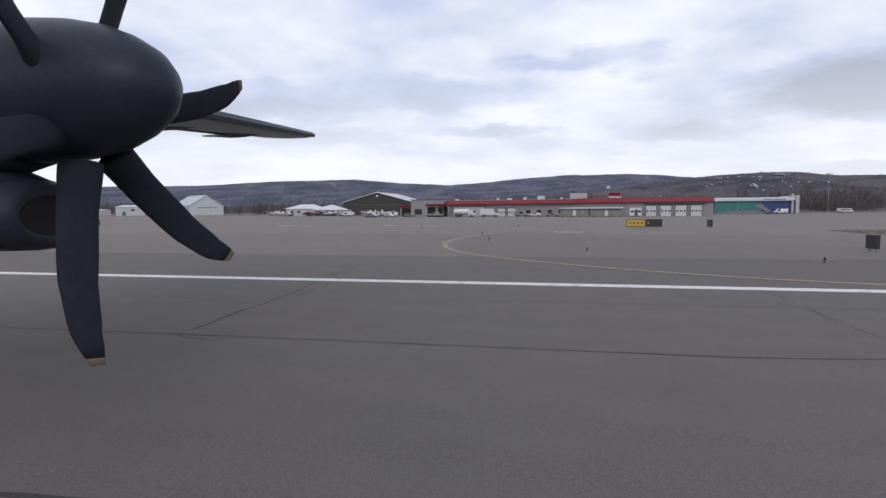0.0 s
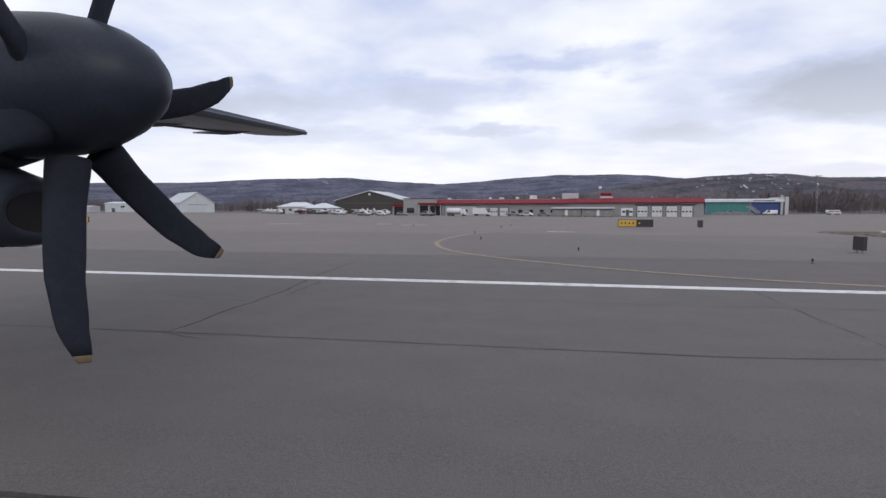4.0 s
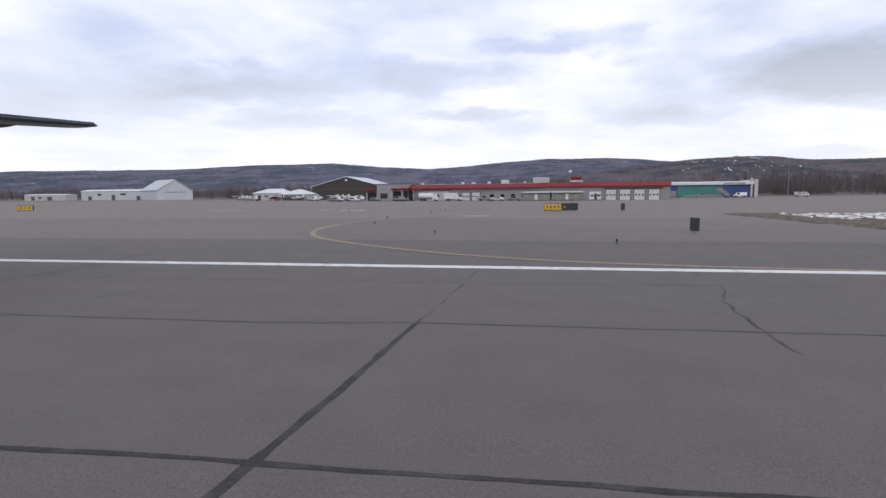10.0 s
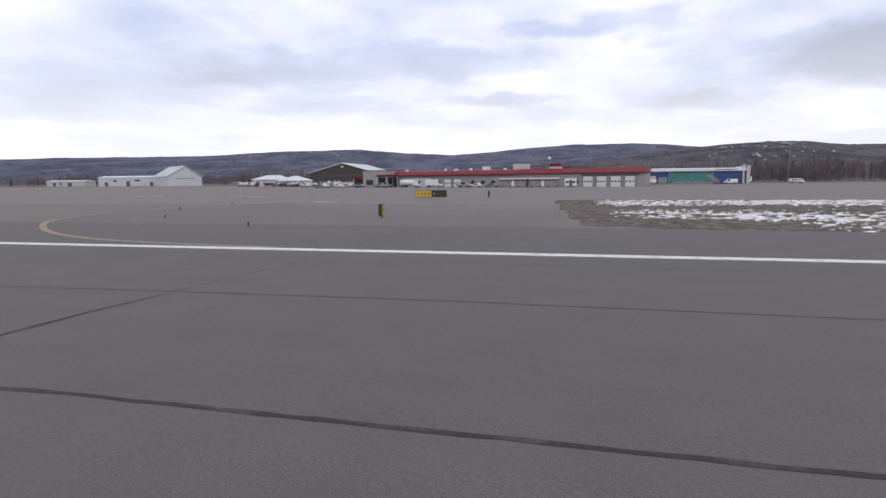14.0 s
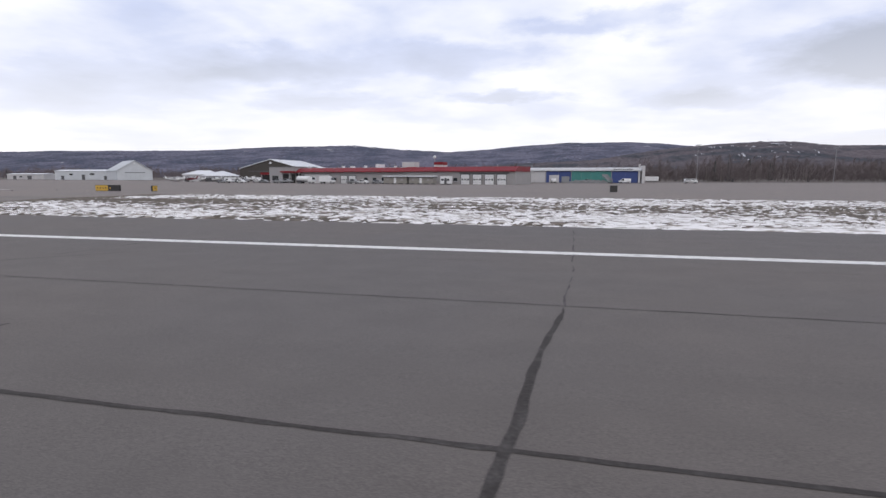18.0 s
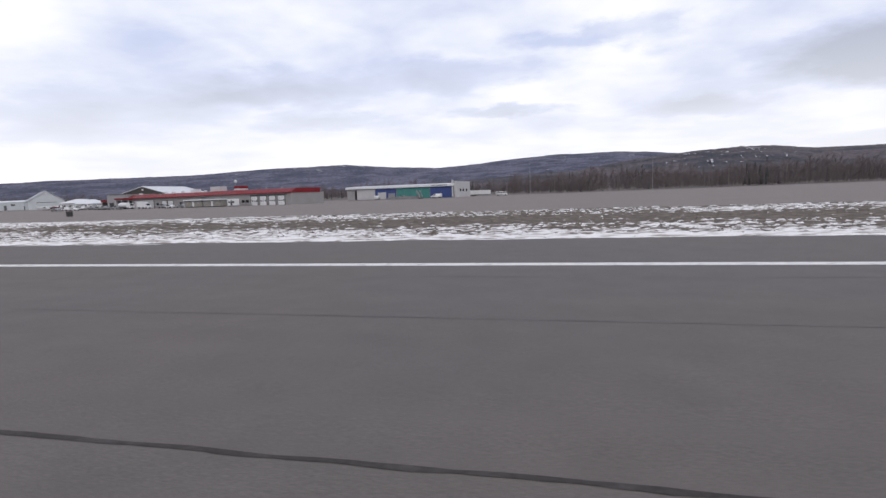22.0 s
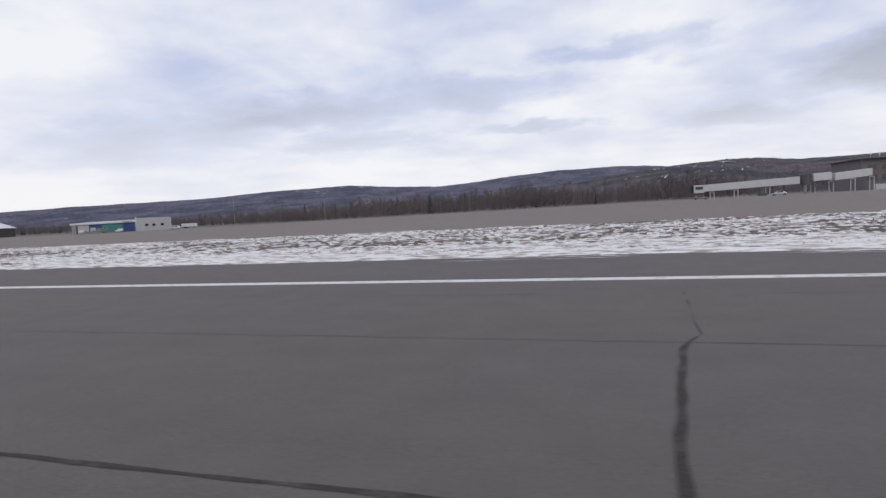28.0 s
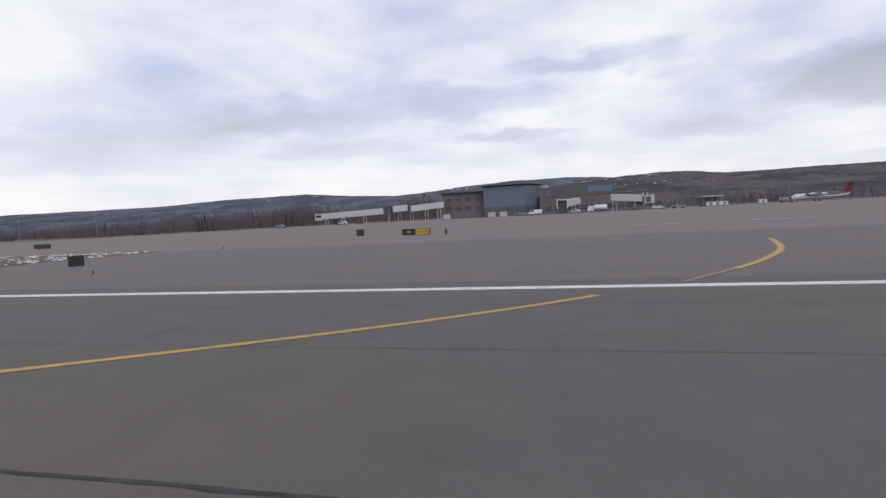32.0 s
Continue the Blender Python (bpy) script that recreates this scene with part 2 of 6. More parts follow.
FAINT = mat("faint hairline joint", (0.078, 0.070, 0.068), 0.9, var=0.3, scale=0.6, bump=0.1, second=(0.113, 0.102, 0.098), mask=0.52, spread=0.06)
TRACK = mat("faint rubber track", (0.088, 0.079, 0.078), 0.9, var=0.25, scale=2, bump=0.1)
WHITE_LINE = mat("worn white runway paint", (0.66, 0.65, 0.63), 0.7, var=0.12, scale=3, fine=40, second=(0.42, 0.41, 0.40), mask=0.40, spread=0.08)
YELLOW_LINE = mat("worn yellow taxi paint", (0.50, 0.29, 0.035), 0.6, var=0.15, scale=5, fine=40, second=(0.33, 0.21, 0.06), mask=0.45)
FADED_YELLOW = mat("faded yellow taxi paint", (0.36, 0.245, 0.12), 0.7, var=0.2, scale=4, fine=40, second=(0.17, 0.145, 0.125), mask=0.5)
EARTH = mat("dry winter turf", (0.125, 0.102, 0.088), 0.95, var=0.3, scale=0.35, fine=6, bump=0.5, second=(0.085, 0.072, 0.062))
TURF = mat("matted brown grass", (0.200, 0.165, 0.142), 0.95, var=0.4, scale=1.6, fine=9, bump=0.6, second=(0.098, 0.085, 0.071))
BLADE = mat("dry grass blades", (0.145, 0.115, 0.088), 0.9, var=0.25, bump=0, island=0.4)
SNOW = mat("granular old snow", (0.76, 0.74, 0.735), 0.8, var=0.14, scale=2.6, fine=14, bump=0.4, second=(0.30, 0.265, 0.235), mask=0.45, spread=0.07, stretch=(0.4, 1.2, 1))
# distance haze is put into the forest, clearing and spruce colours, bluest far off
FOREST_HAZED = forest("hazed hillside forest", (0.106, 0.089, 0.097), (0.048, 0.050, 0.060), 0.69)
FOREST_FAR_HAZED = forest("bluish hazed far forest", (0.122, 0.118, 0.158), (0.062, 0.068, 0.098), 0.66)
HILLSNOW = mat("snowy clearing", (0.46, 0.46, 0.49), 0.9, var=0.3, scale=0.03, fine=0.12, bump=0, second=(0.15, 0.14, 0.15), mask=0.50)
SPRUCE = mat("dark spruce needles", (0.052, 0.053, 0.053), 0.9, var=0.3, bump=0, island=0.35)
BIRCH = mat("bare birch twigs", (0.130, 0.106, 0.109), 0.9, var=0.2, bump=0, island=0.18)
BARK = mat("pale birch bark", (0.22, 0.20, 0.185), 0.9, var=0.3, bump=0, island=0.4)
MOUND_GREY = mat("mottled mound grey", (0.160, 0.158, 0.160), 0.9, var=0.3, scale=0.9, fine=14, bump=0.3)
WALL_GREY = mat("grey ribbed cladding", (0.275, 0.262, 0.262), 0.6, var=0.08, scale=0.3, fine=8, bump=0.1)
WALL_LIGHT = mat("pale grey cladding", (0.46, 0.45, 0.46), 0.55, var=0.08, scale=0.3, fine=8, bump=0.1)
WALL_MID = mat("mid grey cladding", (0.30, 0.29, 0.295), 0.6, var=0.08, scale=0.3, fine=8, bump=0.1)
WALL_SLATE = mat("slate grey metal", (0.12, 0.12, 0.13), 0.55, var=0.1, scale=0.4, fine=8)
RED_ROOF = mat("red standing seam metal", (0.20, 0.013, 0.020), 0.45, var=0.15, scale=0.4, fine=6, bump=0.1)
DARK_CLAD = mat("dark brown cladding", (0.055, 0.047, 0.042), 0.7, var=0.15, scale=0.5, fine=8)
WHITE_ROOF = mat("white metal roofing", (0.62, 0.63, 0.66), 0.5, var=0.06, scale=0.3, fine=6)
WHITE_FABRIC = mat("white hangar sheeting", (0.50, 0.52, 0.55), 0.6, var=0.07, scale=0.25, fine=5)
TEAL = mat("teal painted cladding", (0.045, 0.20, 0.185), 0.55, var=0.1, scale=0.5, fine=8)
BLUE = mat("blue painted cladding", (0.030, 0.055, 0.19), 0.55, var=0.1, scale=0.5, fine=8)
# near-black colour stands in for the shade inside bays, gap and intake
PAINTED_SHADE = mat("near-black interior shade", (0.018, 0.016, 0.017), 0.9, var=0.2, bump=0)
FRAME = mat("dark grey door frame", (0.085, 0.085, 0.09), 0.6)
DOOR_WHITE = mat("white sectional door", (0.62, 0.62, 0.63), 0.5, var=0.06, scale=1)
WHITE_PAINT = mat("white vehicle paint", (0.66, 0.66, 0.67), 0.35, var=0.05, scale=1)
GREY_PAINT = mat("grey vehicle paint", (0.22, 0.225, 0.235), 0.35, var=0.06)
TAN = mat("tan portable wall", (0.25, 0.235, 0.215), 0.7, var=0.1)
RUBBER = mat("black tyre rubber", (0.02, 0.02, 0.021), 0.85, var=0.2)
STEEL = mat("galvanised steel", (0.30, 0.30, 0.31), 0.45, metal=0.6, var=0.12, scale=2)
SIGN_YELLOW = mat("yellow sign face", (0.52, 0.32, 0.04), 0.5, var=0.08)
SIGN_BLACK = mat("black sign face", (0.022, 0.021, 0.022), 0.5, var=0.2)
# brick and charcoal are lifted and greyed: distance haze is in the colour
BRICK_HAZED = mat("hazed brown brickwork", (0.166, 0.150, 0.160), 0.85, var=0.2, scale=1.2, fine=9)
RUST_PANEL = mat("rust red wall panel", (0.165, 0.112, 0.102), 0.7, var=0.15)
CHARCOAL = mat("charcoal metal fascia", (0.100, 0.100, 0.112), 0.5, var=0.12)
SLATE_BASE = mat("slate blue wall panel", (0.088, 0.098, 0.120), 0.6, var=0.12)
HALL_FRAME = mat("slate blue mullions", (0.118, 0.148, 0.198), 0.5, var=0.08)
CURTAIN = glass("blue curtain wall glass", (0.125, 0.165, 0.235), 0.3)
WINDOW = glass("dark window glass", (0.02, 0.025, 0.03), 0.05)
JETWHITE = mat("white jet bridge panel", (0.50, 0.50, 0.51), 0.5, var=0.06, scale=0.5)
TAIL_RED = mat("red aircraft tail paint", (0.12, 0.020, 0.026), 0.45, var=0.06)
# dark engine paints, lifted and blued a little to carry cabin window haze
NACELLE = mat("dark painted nacelle skin", (0.034, 0.040, 0.055), 0.42, var=0.12, scale=2.5, fine=30, bump=0.03)
SPINNER = mat("dark spinner paint blued for haze", (0.026, 0.031, 0.045), 0.42, var=0.15, scale=4, fine=40, bump=0.03)
BLADE_BLACK = mat("matt black blade coating", (0.022, 0.025, 0.035), 0.8, var=0.15, scale=5, bump=0.03)
BLADE_TIP = mat("yellow blade tip paint", (0.13, 0.092, 0.048), 0.7, var=0.1)
WING_GREY = mat("grey wing skin", (0.17, 0.175, 0.19), 0.4, var=0.08, scale=1.5, fine=20, bump=0.03)
LAMP_BLUE = mat("blue lamp lens", (0.012, 0.018, 0.06), 0.2, var=0.05)
LAMP_BODY = mat("black lamp body", (0.02, 0.02, 0.022), 0.5, var=0.15)

for dull, level in ((BLADE_BLACK, 0.12), (SPINNER, 0.17), (NACELLE, 0.17), (TURF, 0.1), (SNOW, 0.2), (TAR, 0.2), (JOINT, 0.2), (RED_ROOF, 0.2)):
    dull.node_tree.nodes["Principled BSDF"].inputs["Specular IOR Level"].default_value = level


# ---- mesh helpers ----
def S(v):
    v = min(1.0, max(0.0, v))
    return v * v * (3 - 2 * v)


def crown(y):
    """The runway is cambered: it falls by one and a half per cent from its centre line."""
    return max(0.0, 0.015 * (11.8 - abs(y)))


def gz(x, y):
    """Height of the ground: level by the runway, a little low by the hangars, a little high by the terminal."""
    return S((y - 80) / 110) * (-0.6 + 1.7 * S((x - 100) / 380))


def box(bm, x0, x1, y0, y1, z0, z1, bevel=0.0):
    r = bmesh.ops.create_cube(bm, size=1)
    for v in r["verts"]:
        v.co = Vector(((x0 + x1) / 2 + v.co.x * (x1 - x0), (y0 + y1) / 2 + v.co.y * (y1 - y0), (z0 + z1) / 2 + v.co.z * (z1 - z0)))
    if bevel:
        es = list({e for v in r["verts"] for e in v.link_edges})
        bmesh.ops.bevel(bm, geom=es, offset=bevel, segments=2, affect="EDGES", profile=0.7)
    return bm


def tube(bm, p0, p1, r0, r1=None, seg=10):
    r1 = r0 if r1 is None else r1
    p0, p1 = Vector(p0), Vector(p1)
    d = p1 - p0
    m = Matrix.Translation((p0 + p1) / 2) @ d.to_track_quat("Z", "Y").to_matrix().to_4x4()
    bmesh.ops.create_cone(bm, cap_ends=True, segments=seg, radius1=max(r0, 1e-4), radius2=max(r1, 1e-4), depth=d.length, matrix=m)
    return bm


def prism(bm, outline, a0, a1, axis="y"):
    """Extrudes a closed outline (pairs of the two other axes) from a0 to a1."""
    def at(p, a):
        return (p[0], a, p[1]) if axis == "y" else (a, p[0], p[1]) if axis == "x" else (p[0], p[1], a)
    lo = [bm.verts.new(at(p, a0)) for p in outline]
    hi = [bm.verts.new(at(p, a1)) for p in outline]
    k = len(outline)
    bm.faces.new(lo); bm.faces.new(hi[::-1])
    for i in range(k):
        bm.faces.new((lo[i], hi[i], hi[(i + 1) % k], lo[(i + 1) % k]))
    bmesh.ops.recalc_face_normals(bm, faces=bm.faces)
    return bm


def loft(bm, rings, cap=True):
    vs = [[bm.verts.new(p) for p in ring] for ring in rings]
    k = len(vs[0])
    for a, b in zip(vs, vs[1:]):
        for i in range(k):
            bm.faces.new((a[i], a[(i + 1) % k], b[(i + 1) % k], b[i]))
    if cap:
        bm.faces.new(vs[0]); bm.faces.new(vs[-1][::-1])
    bmesh.ops.recalc_face_normals(bm, faces=bm.faces)
    return bm


def B():
    return bmesh.new()


def data_of(name, bm, material, smooth=False):
    me = bpy.data.meshes.new(name)
    bm.to_mesh(me); bm.free()
    me.materials.append(material)
    if smooth:
        for p in me.polygons:
            p.use_smooth = True
    return me


def part(name, bm, material, parent, label="", smooth=False):
    ob = new(name, data_of(name, bm, material, smooth))
    ob.parent = parent
    return tagged(ob, label) if label else ob


def thing(name, x, y, rz=0, label="", category="", group="", z=None, kind=""):
    ob = new(name)
    ob.matrix_basis = pose(x, y, gz(x, y) if z is None else z, 0, 0, rz)
    return tagged(ob, label, category, group, kind)


def raw(name, verts, faces, material, label, category, kind="stuff", smooth=False):
    me = bpy.data.meshes.new(name)
    me.from_pydata(verts, [], faces)
    me.materials.append(material)
    if smooth:
        me.polygons.foreach_set("use_smooth", [True] * len(me.polygons))
    me.update()
    return tagged(new(name, me), label, category, "", kind)


def sheet(name, xs, ys, height, material, label, category, kind="structure", smooth=True):
    verts = [(x, y, height(x, y)) for y in ys for x in xs]
    w = len(xs)
    faces = [(j * w + i, j * w + i + 1, (j + 1) * w + i + 1, (j + 1) * w + i) for j in range(len(ys) - 1) for i in range(w - 1)]
    return raw(name, verts, faces, material, label, category, kind, smooth)


def fnoise(x, y, z=0.0, octaves=4):
    return noise.fractal((x, y, z), 0.9, 2.0, octaves, noise_basis="PERLIN_ORIGINAL")


def ribbon(points, half, z, wobble=0.0, seed=0.0, taper=0.0, thin=0.0):
    """A flat strip along a line on the ground, with an uneven edge."""
    pts = []
    for a, b in zip(points, points[1:]):
        k = max(1, int(math.dist(a, b) / 0.15)) if wobble else max(1, int(math.dist(a, b) / 0.8))
        pts += [(a[0] + (b[0] - a[0]) * i / k, a[1] + (b[1] - a[1]) * i / k) for i in range(k)]
    pts.append(points[-1])
    verts, faces = [], []
    for i, p in enumerate(pts):
        q0, q1 = pts[max(0, i - 1)], pts[min(len(pts) - 1, i + 1)]
        d = Vector((q1[0] - q0[0], q1[1] - q0[1])).normalized()
        nrm = Vector((-d.y, d.x))
        off = wobble * fnoise(p[0] * 1.1 + seed, p[1] * 1.1, seed, 5)
        hw = half * (1 + (0.45 * fnoise(p[0] * 2.3, p[1] * 2.3, seed + 5) if wobble else 0))
        if taper:
            hw *= 0.25 + 0.75 * min(1, min(i, len(pts) - 1 - i) * 0.15 / taper)
        if thin:
            hw *= max(0.4, 1.3 - thin * (p[1] - 2.6))
        for s in (-1, 1):
            vy = p[1] + nrm.y * (off + s * hw)
            verts.append((p[0] + nrm.x * (off + s * hw), vy, z + gz(p[0], p[1]) + crown(vy)))
        if i:
            k = 2 * i
            faces.append((k - 2, k - 1, k + 1, k))
    return verts, faces


# ---- ground, runway and apron ----
def steps(a, b, d):
    k = max(1, round((b - a) / d))
    return [a + (b - a) * i / k for i in range(k + 1)]


GX = [-4600, -3000, -1800, -1000] + steps(-700, 1100, 20) + [1500, 2200, 3200, 4600]
GY = [-4600, -2500, -1000, -300, -60] + steps(-20, 360, 10) + [420, 520, 700, 1000, 1600, 2600, 4600]
sheet("ground", GX, GY, lambda x, y: gz(x, y) - 0.12, EARTH, "dry brown winter turf reaching to the hills", "ground")
sheet("runway", steps(-400, 900, 10), [-16, -11.8, 0, 11.8, 16.2], lambda x, y: crown(y), ASPHALT, "aged grey asphalt runway with sealed cracks", "runway")
sheet("shoulder", steps(-400, 478, 10), [16.2, 19, 22.9], lambda x, y: -0.004, SHOULDER, "darker asphalt runway shoulder beside the turf", "runway shoulder")
sheet("taxiway_1", steps(-400, 28, 8), [22.9, 30, 38, 44], lambda x, y: -0.006, TAXIWAY, "asphalt taxiway joining the runway", "taxiway")
sheet("taxiway_2", steps(478, 900, 8), [16.2, 22.9, 30, 38, 44], lambda x, y: -0.006, OVERLAY, "asphalt taxiway leaving the runway", "taxiway")
sheet("apron", steps(-400, 900, 10), steps(44, 300, 8), lambda x, y: gz(x, y) - 0.01, APRON, "wide dusty grey asphalt apron", "apron")


# turf island with old snow: both have real relief, the snow shows where it stands above the turf
def island_edge(x):
    return 22.2 - 0.5 * S((x - 60) / 200) + 0.35 * fnoise(x * 0.15, 3.0) + 1.2 * S((30 - x) / 6) + 40 * S((24.6 - x) / 3) - 1.0 * S((x - 330) / 60)


def far_edge(x):
    return 52.5 - 7.0 * S((x - 425) / 50)


def east_end(y):
    return 481.0 + 0.06 * (y - 22) + 0.5 * fnoise(y * 0.4, 8.0)


def turf_z(x, y):
    edge = min(1.0, max(0.0, (y - island_edge(x)) / 1.5), max(0.0, (far_edge(x) - y) / 1.5), max(0.0, (east_end(y) - x) / 1.2))
    return -0.02 + 0.10 * S(edge) + 0.05 * fnoise(x * 0.4, y * 0.4, 2.0, 3) * edge if edge > 0 else -0.16


def snow_cover(x, y):
    d = y - island_edge(x)
    c = -0.08 + 0.16 * fnoise(x * 0.05, y * 0.18, 7.0, 3) + 0.20 * fnoise(x * 0.16, y * 0.7, 5.0, 2) + 0.30 * fnoise(x * 0.6, y * 1.6, 1.0, 3) + 0.72 * fnoise(x * 2.2, y * 4.2, 11.0, 3)
    c += 0.62 * math.exp(-((d - 0.6) / 0.55) ** 2) * S((x - 62) / 20)
    c += 0.08 * math.exp(-((d - 24) / 4) ** 2) + 0.10 * math.exp(-((d - 4) / 4) ** 2)
    c -= (0.16 + 0.13 * S((x - 78) / 16) + 0.04 * S((x - 130) / 30)) * math.exp(-((d - 13.2) / 5.2) ** 2) * S((340 - x) / 70) + 0.06 * S((x - 82) / 20) * S((240 - x) / 40) + 0.08 * S((x - 105) / 30) * S((200 - x) / 50) * S((d - 6) / 4)
    c -= 0.55 * S((42 - x) / 14) * S((6.5 - d) / 4) + 0.5 * S((27.5 - x) / 2.5) + 0.05 * S((x - 440) / 14)
    c += 0.03 * S((x - 195) / 60) - 0.10 * S((x - 200) / 90) * S((d - 5) / 5) - 0.07 * S((x - 425) / 20) + 0.17 * S((x - 320) / 40) * S((9 - d) / 6) + 0.34 * math.exp(-((d - 17) / 6) ** 2) * S((x - 385) / 12) * S((436 - x) / 10)
    c -= 0.5 * S((0.25 - d) / 0.3) + 0.6 * S((y - far_edge(x) + 1.7) / 1.5) + 0.5 * S((x - east_end(y) + 1.2) / 1.2)
    c -= 1.0 * S((34 - x) / 5) * S((5.5 - d) / 3) + 0.55 * math.exp(-((y - 38.2) / 2.6) ** 2) * S((46 - x) / 10)
    return c


IX = steps(19, 484, 0.5)
IY = steps(19.4, 53, 0.5)
sheet("turf_island", IX, IY, turf_z, TURF, "matted brown grass island between runway and apron", "grass verge")
SX = steps(22, 484, 0.14)
SY = [19.6 + 33.0 * (i / 130) ** 1.2 for i in range(131)]
sheet("snow_patches", SX, SY, lambda x, y: turf_z(x, y) - 0.3 * max(S((30 - x) / 2) * S((3 - y + island_edge(x)) / 2), S((26.2 - x) / 1.2)) + max(-0.05, min(0.05, 0.24 * snow_cover(x, y))), SNOW,
      "broken patches of old white snow on brown grass", "snow", "stuff")
# thin drifts lying on the asphalt beside the turf
dv, df = [], []
rd = random.Random(8)
for x0, x1, count in ((88, 130, 16), (130, 262, 24), (340, 478, 46)):
    for k in range(count):
        x = rd.uniform(x0, x1)
        y = island_edge(x) + (rd.uniform(-0.5, 0.15) if x < 330 else rd.uniform(-1.6, 0.15))
        long = rd.uniform(1.2, 7.0)
        v, f = ribbon([(x, y), (x + long * 0.5, y + rd.uniform(-0.1, 0.1)), (x + long, y + rd.uniform(-0.15, 0.15))], rd.uniform(0.05, 0.16), 0.010, 0.12, k * 3.1, 1.0)
        df += [tuple(q + len(dv) for q in face) for face in f]
        dv += v
raw("snow_streaks", dv, df, SNOW, "thin white snow drifts along the asphalt edge", "snow")
gv, gf = [], []
for i in range(26000):
    x = random.uniform(22, 482)
    y = 22 + 29 * random.random() ** 1.7
    if turf_z(x, y) < -0.01 or snow_cover(x, y) > 0.22:
        continue
    z = turf_z(x, y)
    for k in range(3):
        a, h, w = random.uniform(0, 6.28), random.uniform(0.04, 0.13), random.uniform(0.01, 0.03)
        lx, ly = random.uniform(-0.12, 0.12), random.uniform(-0.12, 0.12)
        px, py = x + lx, y + ly
        b0 = len(gv)
        gv += [(px - w * math.cos(a), py - w * math.sin(a), z - 0.03), (px + w * math.cos(a), py + w * math.sin(a), z - 0.03),
               (px + random.uniform(-0.1, 0.1), py + random.uniform(-0.1, 0.1), z + h)]
        gf.append((b0, b0 + 1, b0 + 2))
raw("grass_tufts", gv, gf, BLADE, "dry yellow brown grass tufts on the verge", "grass")


# older, darker asphalt inside the lead line's curve
OVER = [(-6.2, 38), (-5.2, 44), (-1.8, 44.5), (0.4, 43.5), (3.6, 39.8), (7.2, 36.2), (11.5, 33.0), (15.8, 30.4), (22.0, 27.2), (23.4, 22.95), (-1.5, 22.95), (-3.8, 25), (-5.9, 31)]
raw("taxi_overlay", [(x, y, 0.0) for x, y in OVER], [tuple(range(len(OVER)))], OVERLAY, "older darker asphalt patch inside the lead line", "asphalt patch", "structure")


# ---- painted lines, joints and sealed cracks ----
def strip(name, pts, half, z, material, label, category, wobble=0.0, seed=0.0, taper=0.0, thin=0.0):
    v, f = ribbon(pts, half, z, wobble, seed, taper, thin)
    return raw(name, v, f, material, label, category, "structure")


def rounded(pts, times=3):
    for _ in range(times):
        out = [pts[0]]
        for a, b in zip(pts, pts[1:]):
            out += [(a[0] * 0.75 + b[0] * 0.25, a[1] * 0.75 + b[1] * 0.25), (a[0] * 0.25 + b[0] * 0.75, a[1] * 0.25 + b[1] * 0.75)]
        pts = out + [pts[-1]]
    return pts


strip("edge_line", [(-400, 14.5), (900, 14.5)], 0.255, 0.006, WHITE_LINE, "worn white painted runway edge line", "painted line")
strip("lead_line", rounded([(4, 62), (-1.5, 55), (-5.0, 46), (-6.7, 38), (-6.6, 31), (-4.6, 25), (-1.6, 21.6), (2.4, 18.3), (6.4, 16.2), (10.8, 15.25), (15.0, 14.85)]), 0.14, 0.008,
      FADED_YELLOW, "faded curved yellow taxi lead line", "painted line")
strip("exit_line_inner", rounded([(492.94, -0.54), (501.78, 0.92), (507.11, 2.42), (511.14, 4.25), (514.51, 6.43), (518.56, 9.43), (522.2, 13)]), 0.11, 0.008,
      YELLOW_LINE, "bright yellow painted exit line curving off the runway", "painted line")
strip("exit_line_worn", rounded([(524.5, 15.2), (525.0, 16.0), (525.6, 16.8), (526.4, 18.0)]), 0.08, 0.008, FADED_YELLOW, "worn yellow paint where the exit line meets the edge line", "painted line")
strip("exit_line_outer", rounded([(526.4, 18.0), (527.4, 19.5), (528.9, 22.5), (530.0, 25.0), (531.0, 28.5), (531.9, 32.6)]), 0.13, 0.008,
      YELLOW_LINE, "yellow painted exit line on the taxiway", "painted line")
for a, b in (((-36.5, 66), (-31.5, 66)), ((-22.1, 68), (-20, 68)), ((-18, 65), (-14.5, 65)), ((0.0, 48.2), (2.4, 48.0)), ((528, 67), (529.6, 67)), ((530.5, 66), (533.5, 66)), ((541, 68), (547, 67))):
    strip("apron_mark", [a, b], 0.25, 0.012, WHITE_LINE, "short worn white mark painted on the apron", "painted line")

# fine ribbed tyre track beside the centre joint, led by a faint smooth scuff
tv, tf = [], []
for i in range(105):
    x = 16.01 + i * 0.028
    if random.random() < 0.12 + 1.0 * (abs(i - 52) / 70) ** 2:
        continue
    y = 3.09 + 0.012 * (x - 16)
    b0 = len(tv)
    tv += [(x, y, 0.004 + crown(y)), (x + 0.016, y, 0.004 + crown(y)), (x + 0.028, y + 0.105, 0.004 + crown(y + 0.105)), (x + 0.012, y + 0.105, 0.004 + crown(y + 0.105))]
    tf.append((b0, b0 + 1, b0 + 2, b0 + 3))
raw("tyre_track", tv, tf, TRACK, "fine ribbed dark tyre track on the asphalt", "tyre mark")
strip("tyre_scuff", [(12.65, 2.96), (14.23, 3), (16.29, 3.07)], 0.06, 0.004, FAINT, "faint smooth dark tyre scuff on the asphalt", "tyre mark", 0.02, 31.0, 1.0)

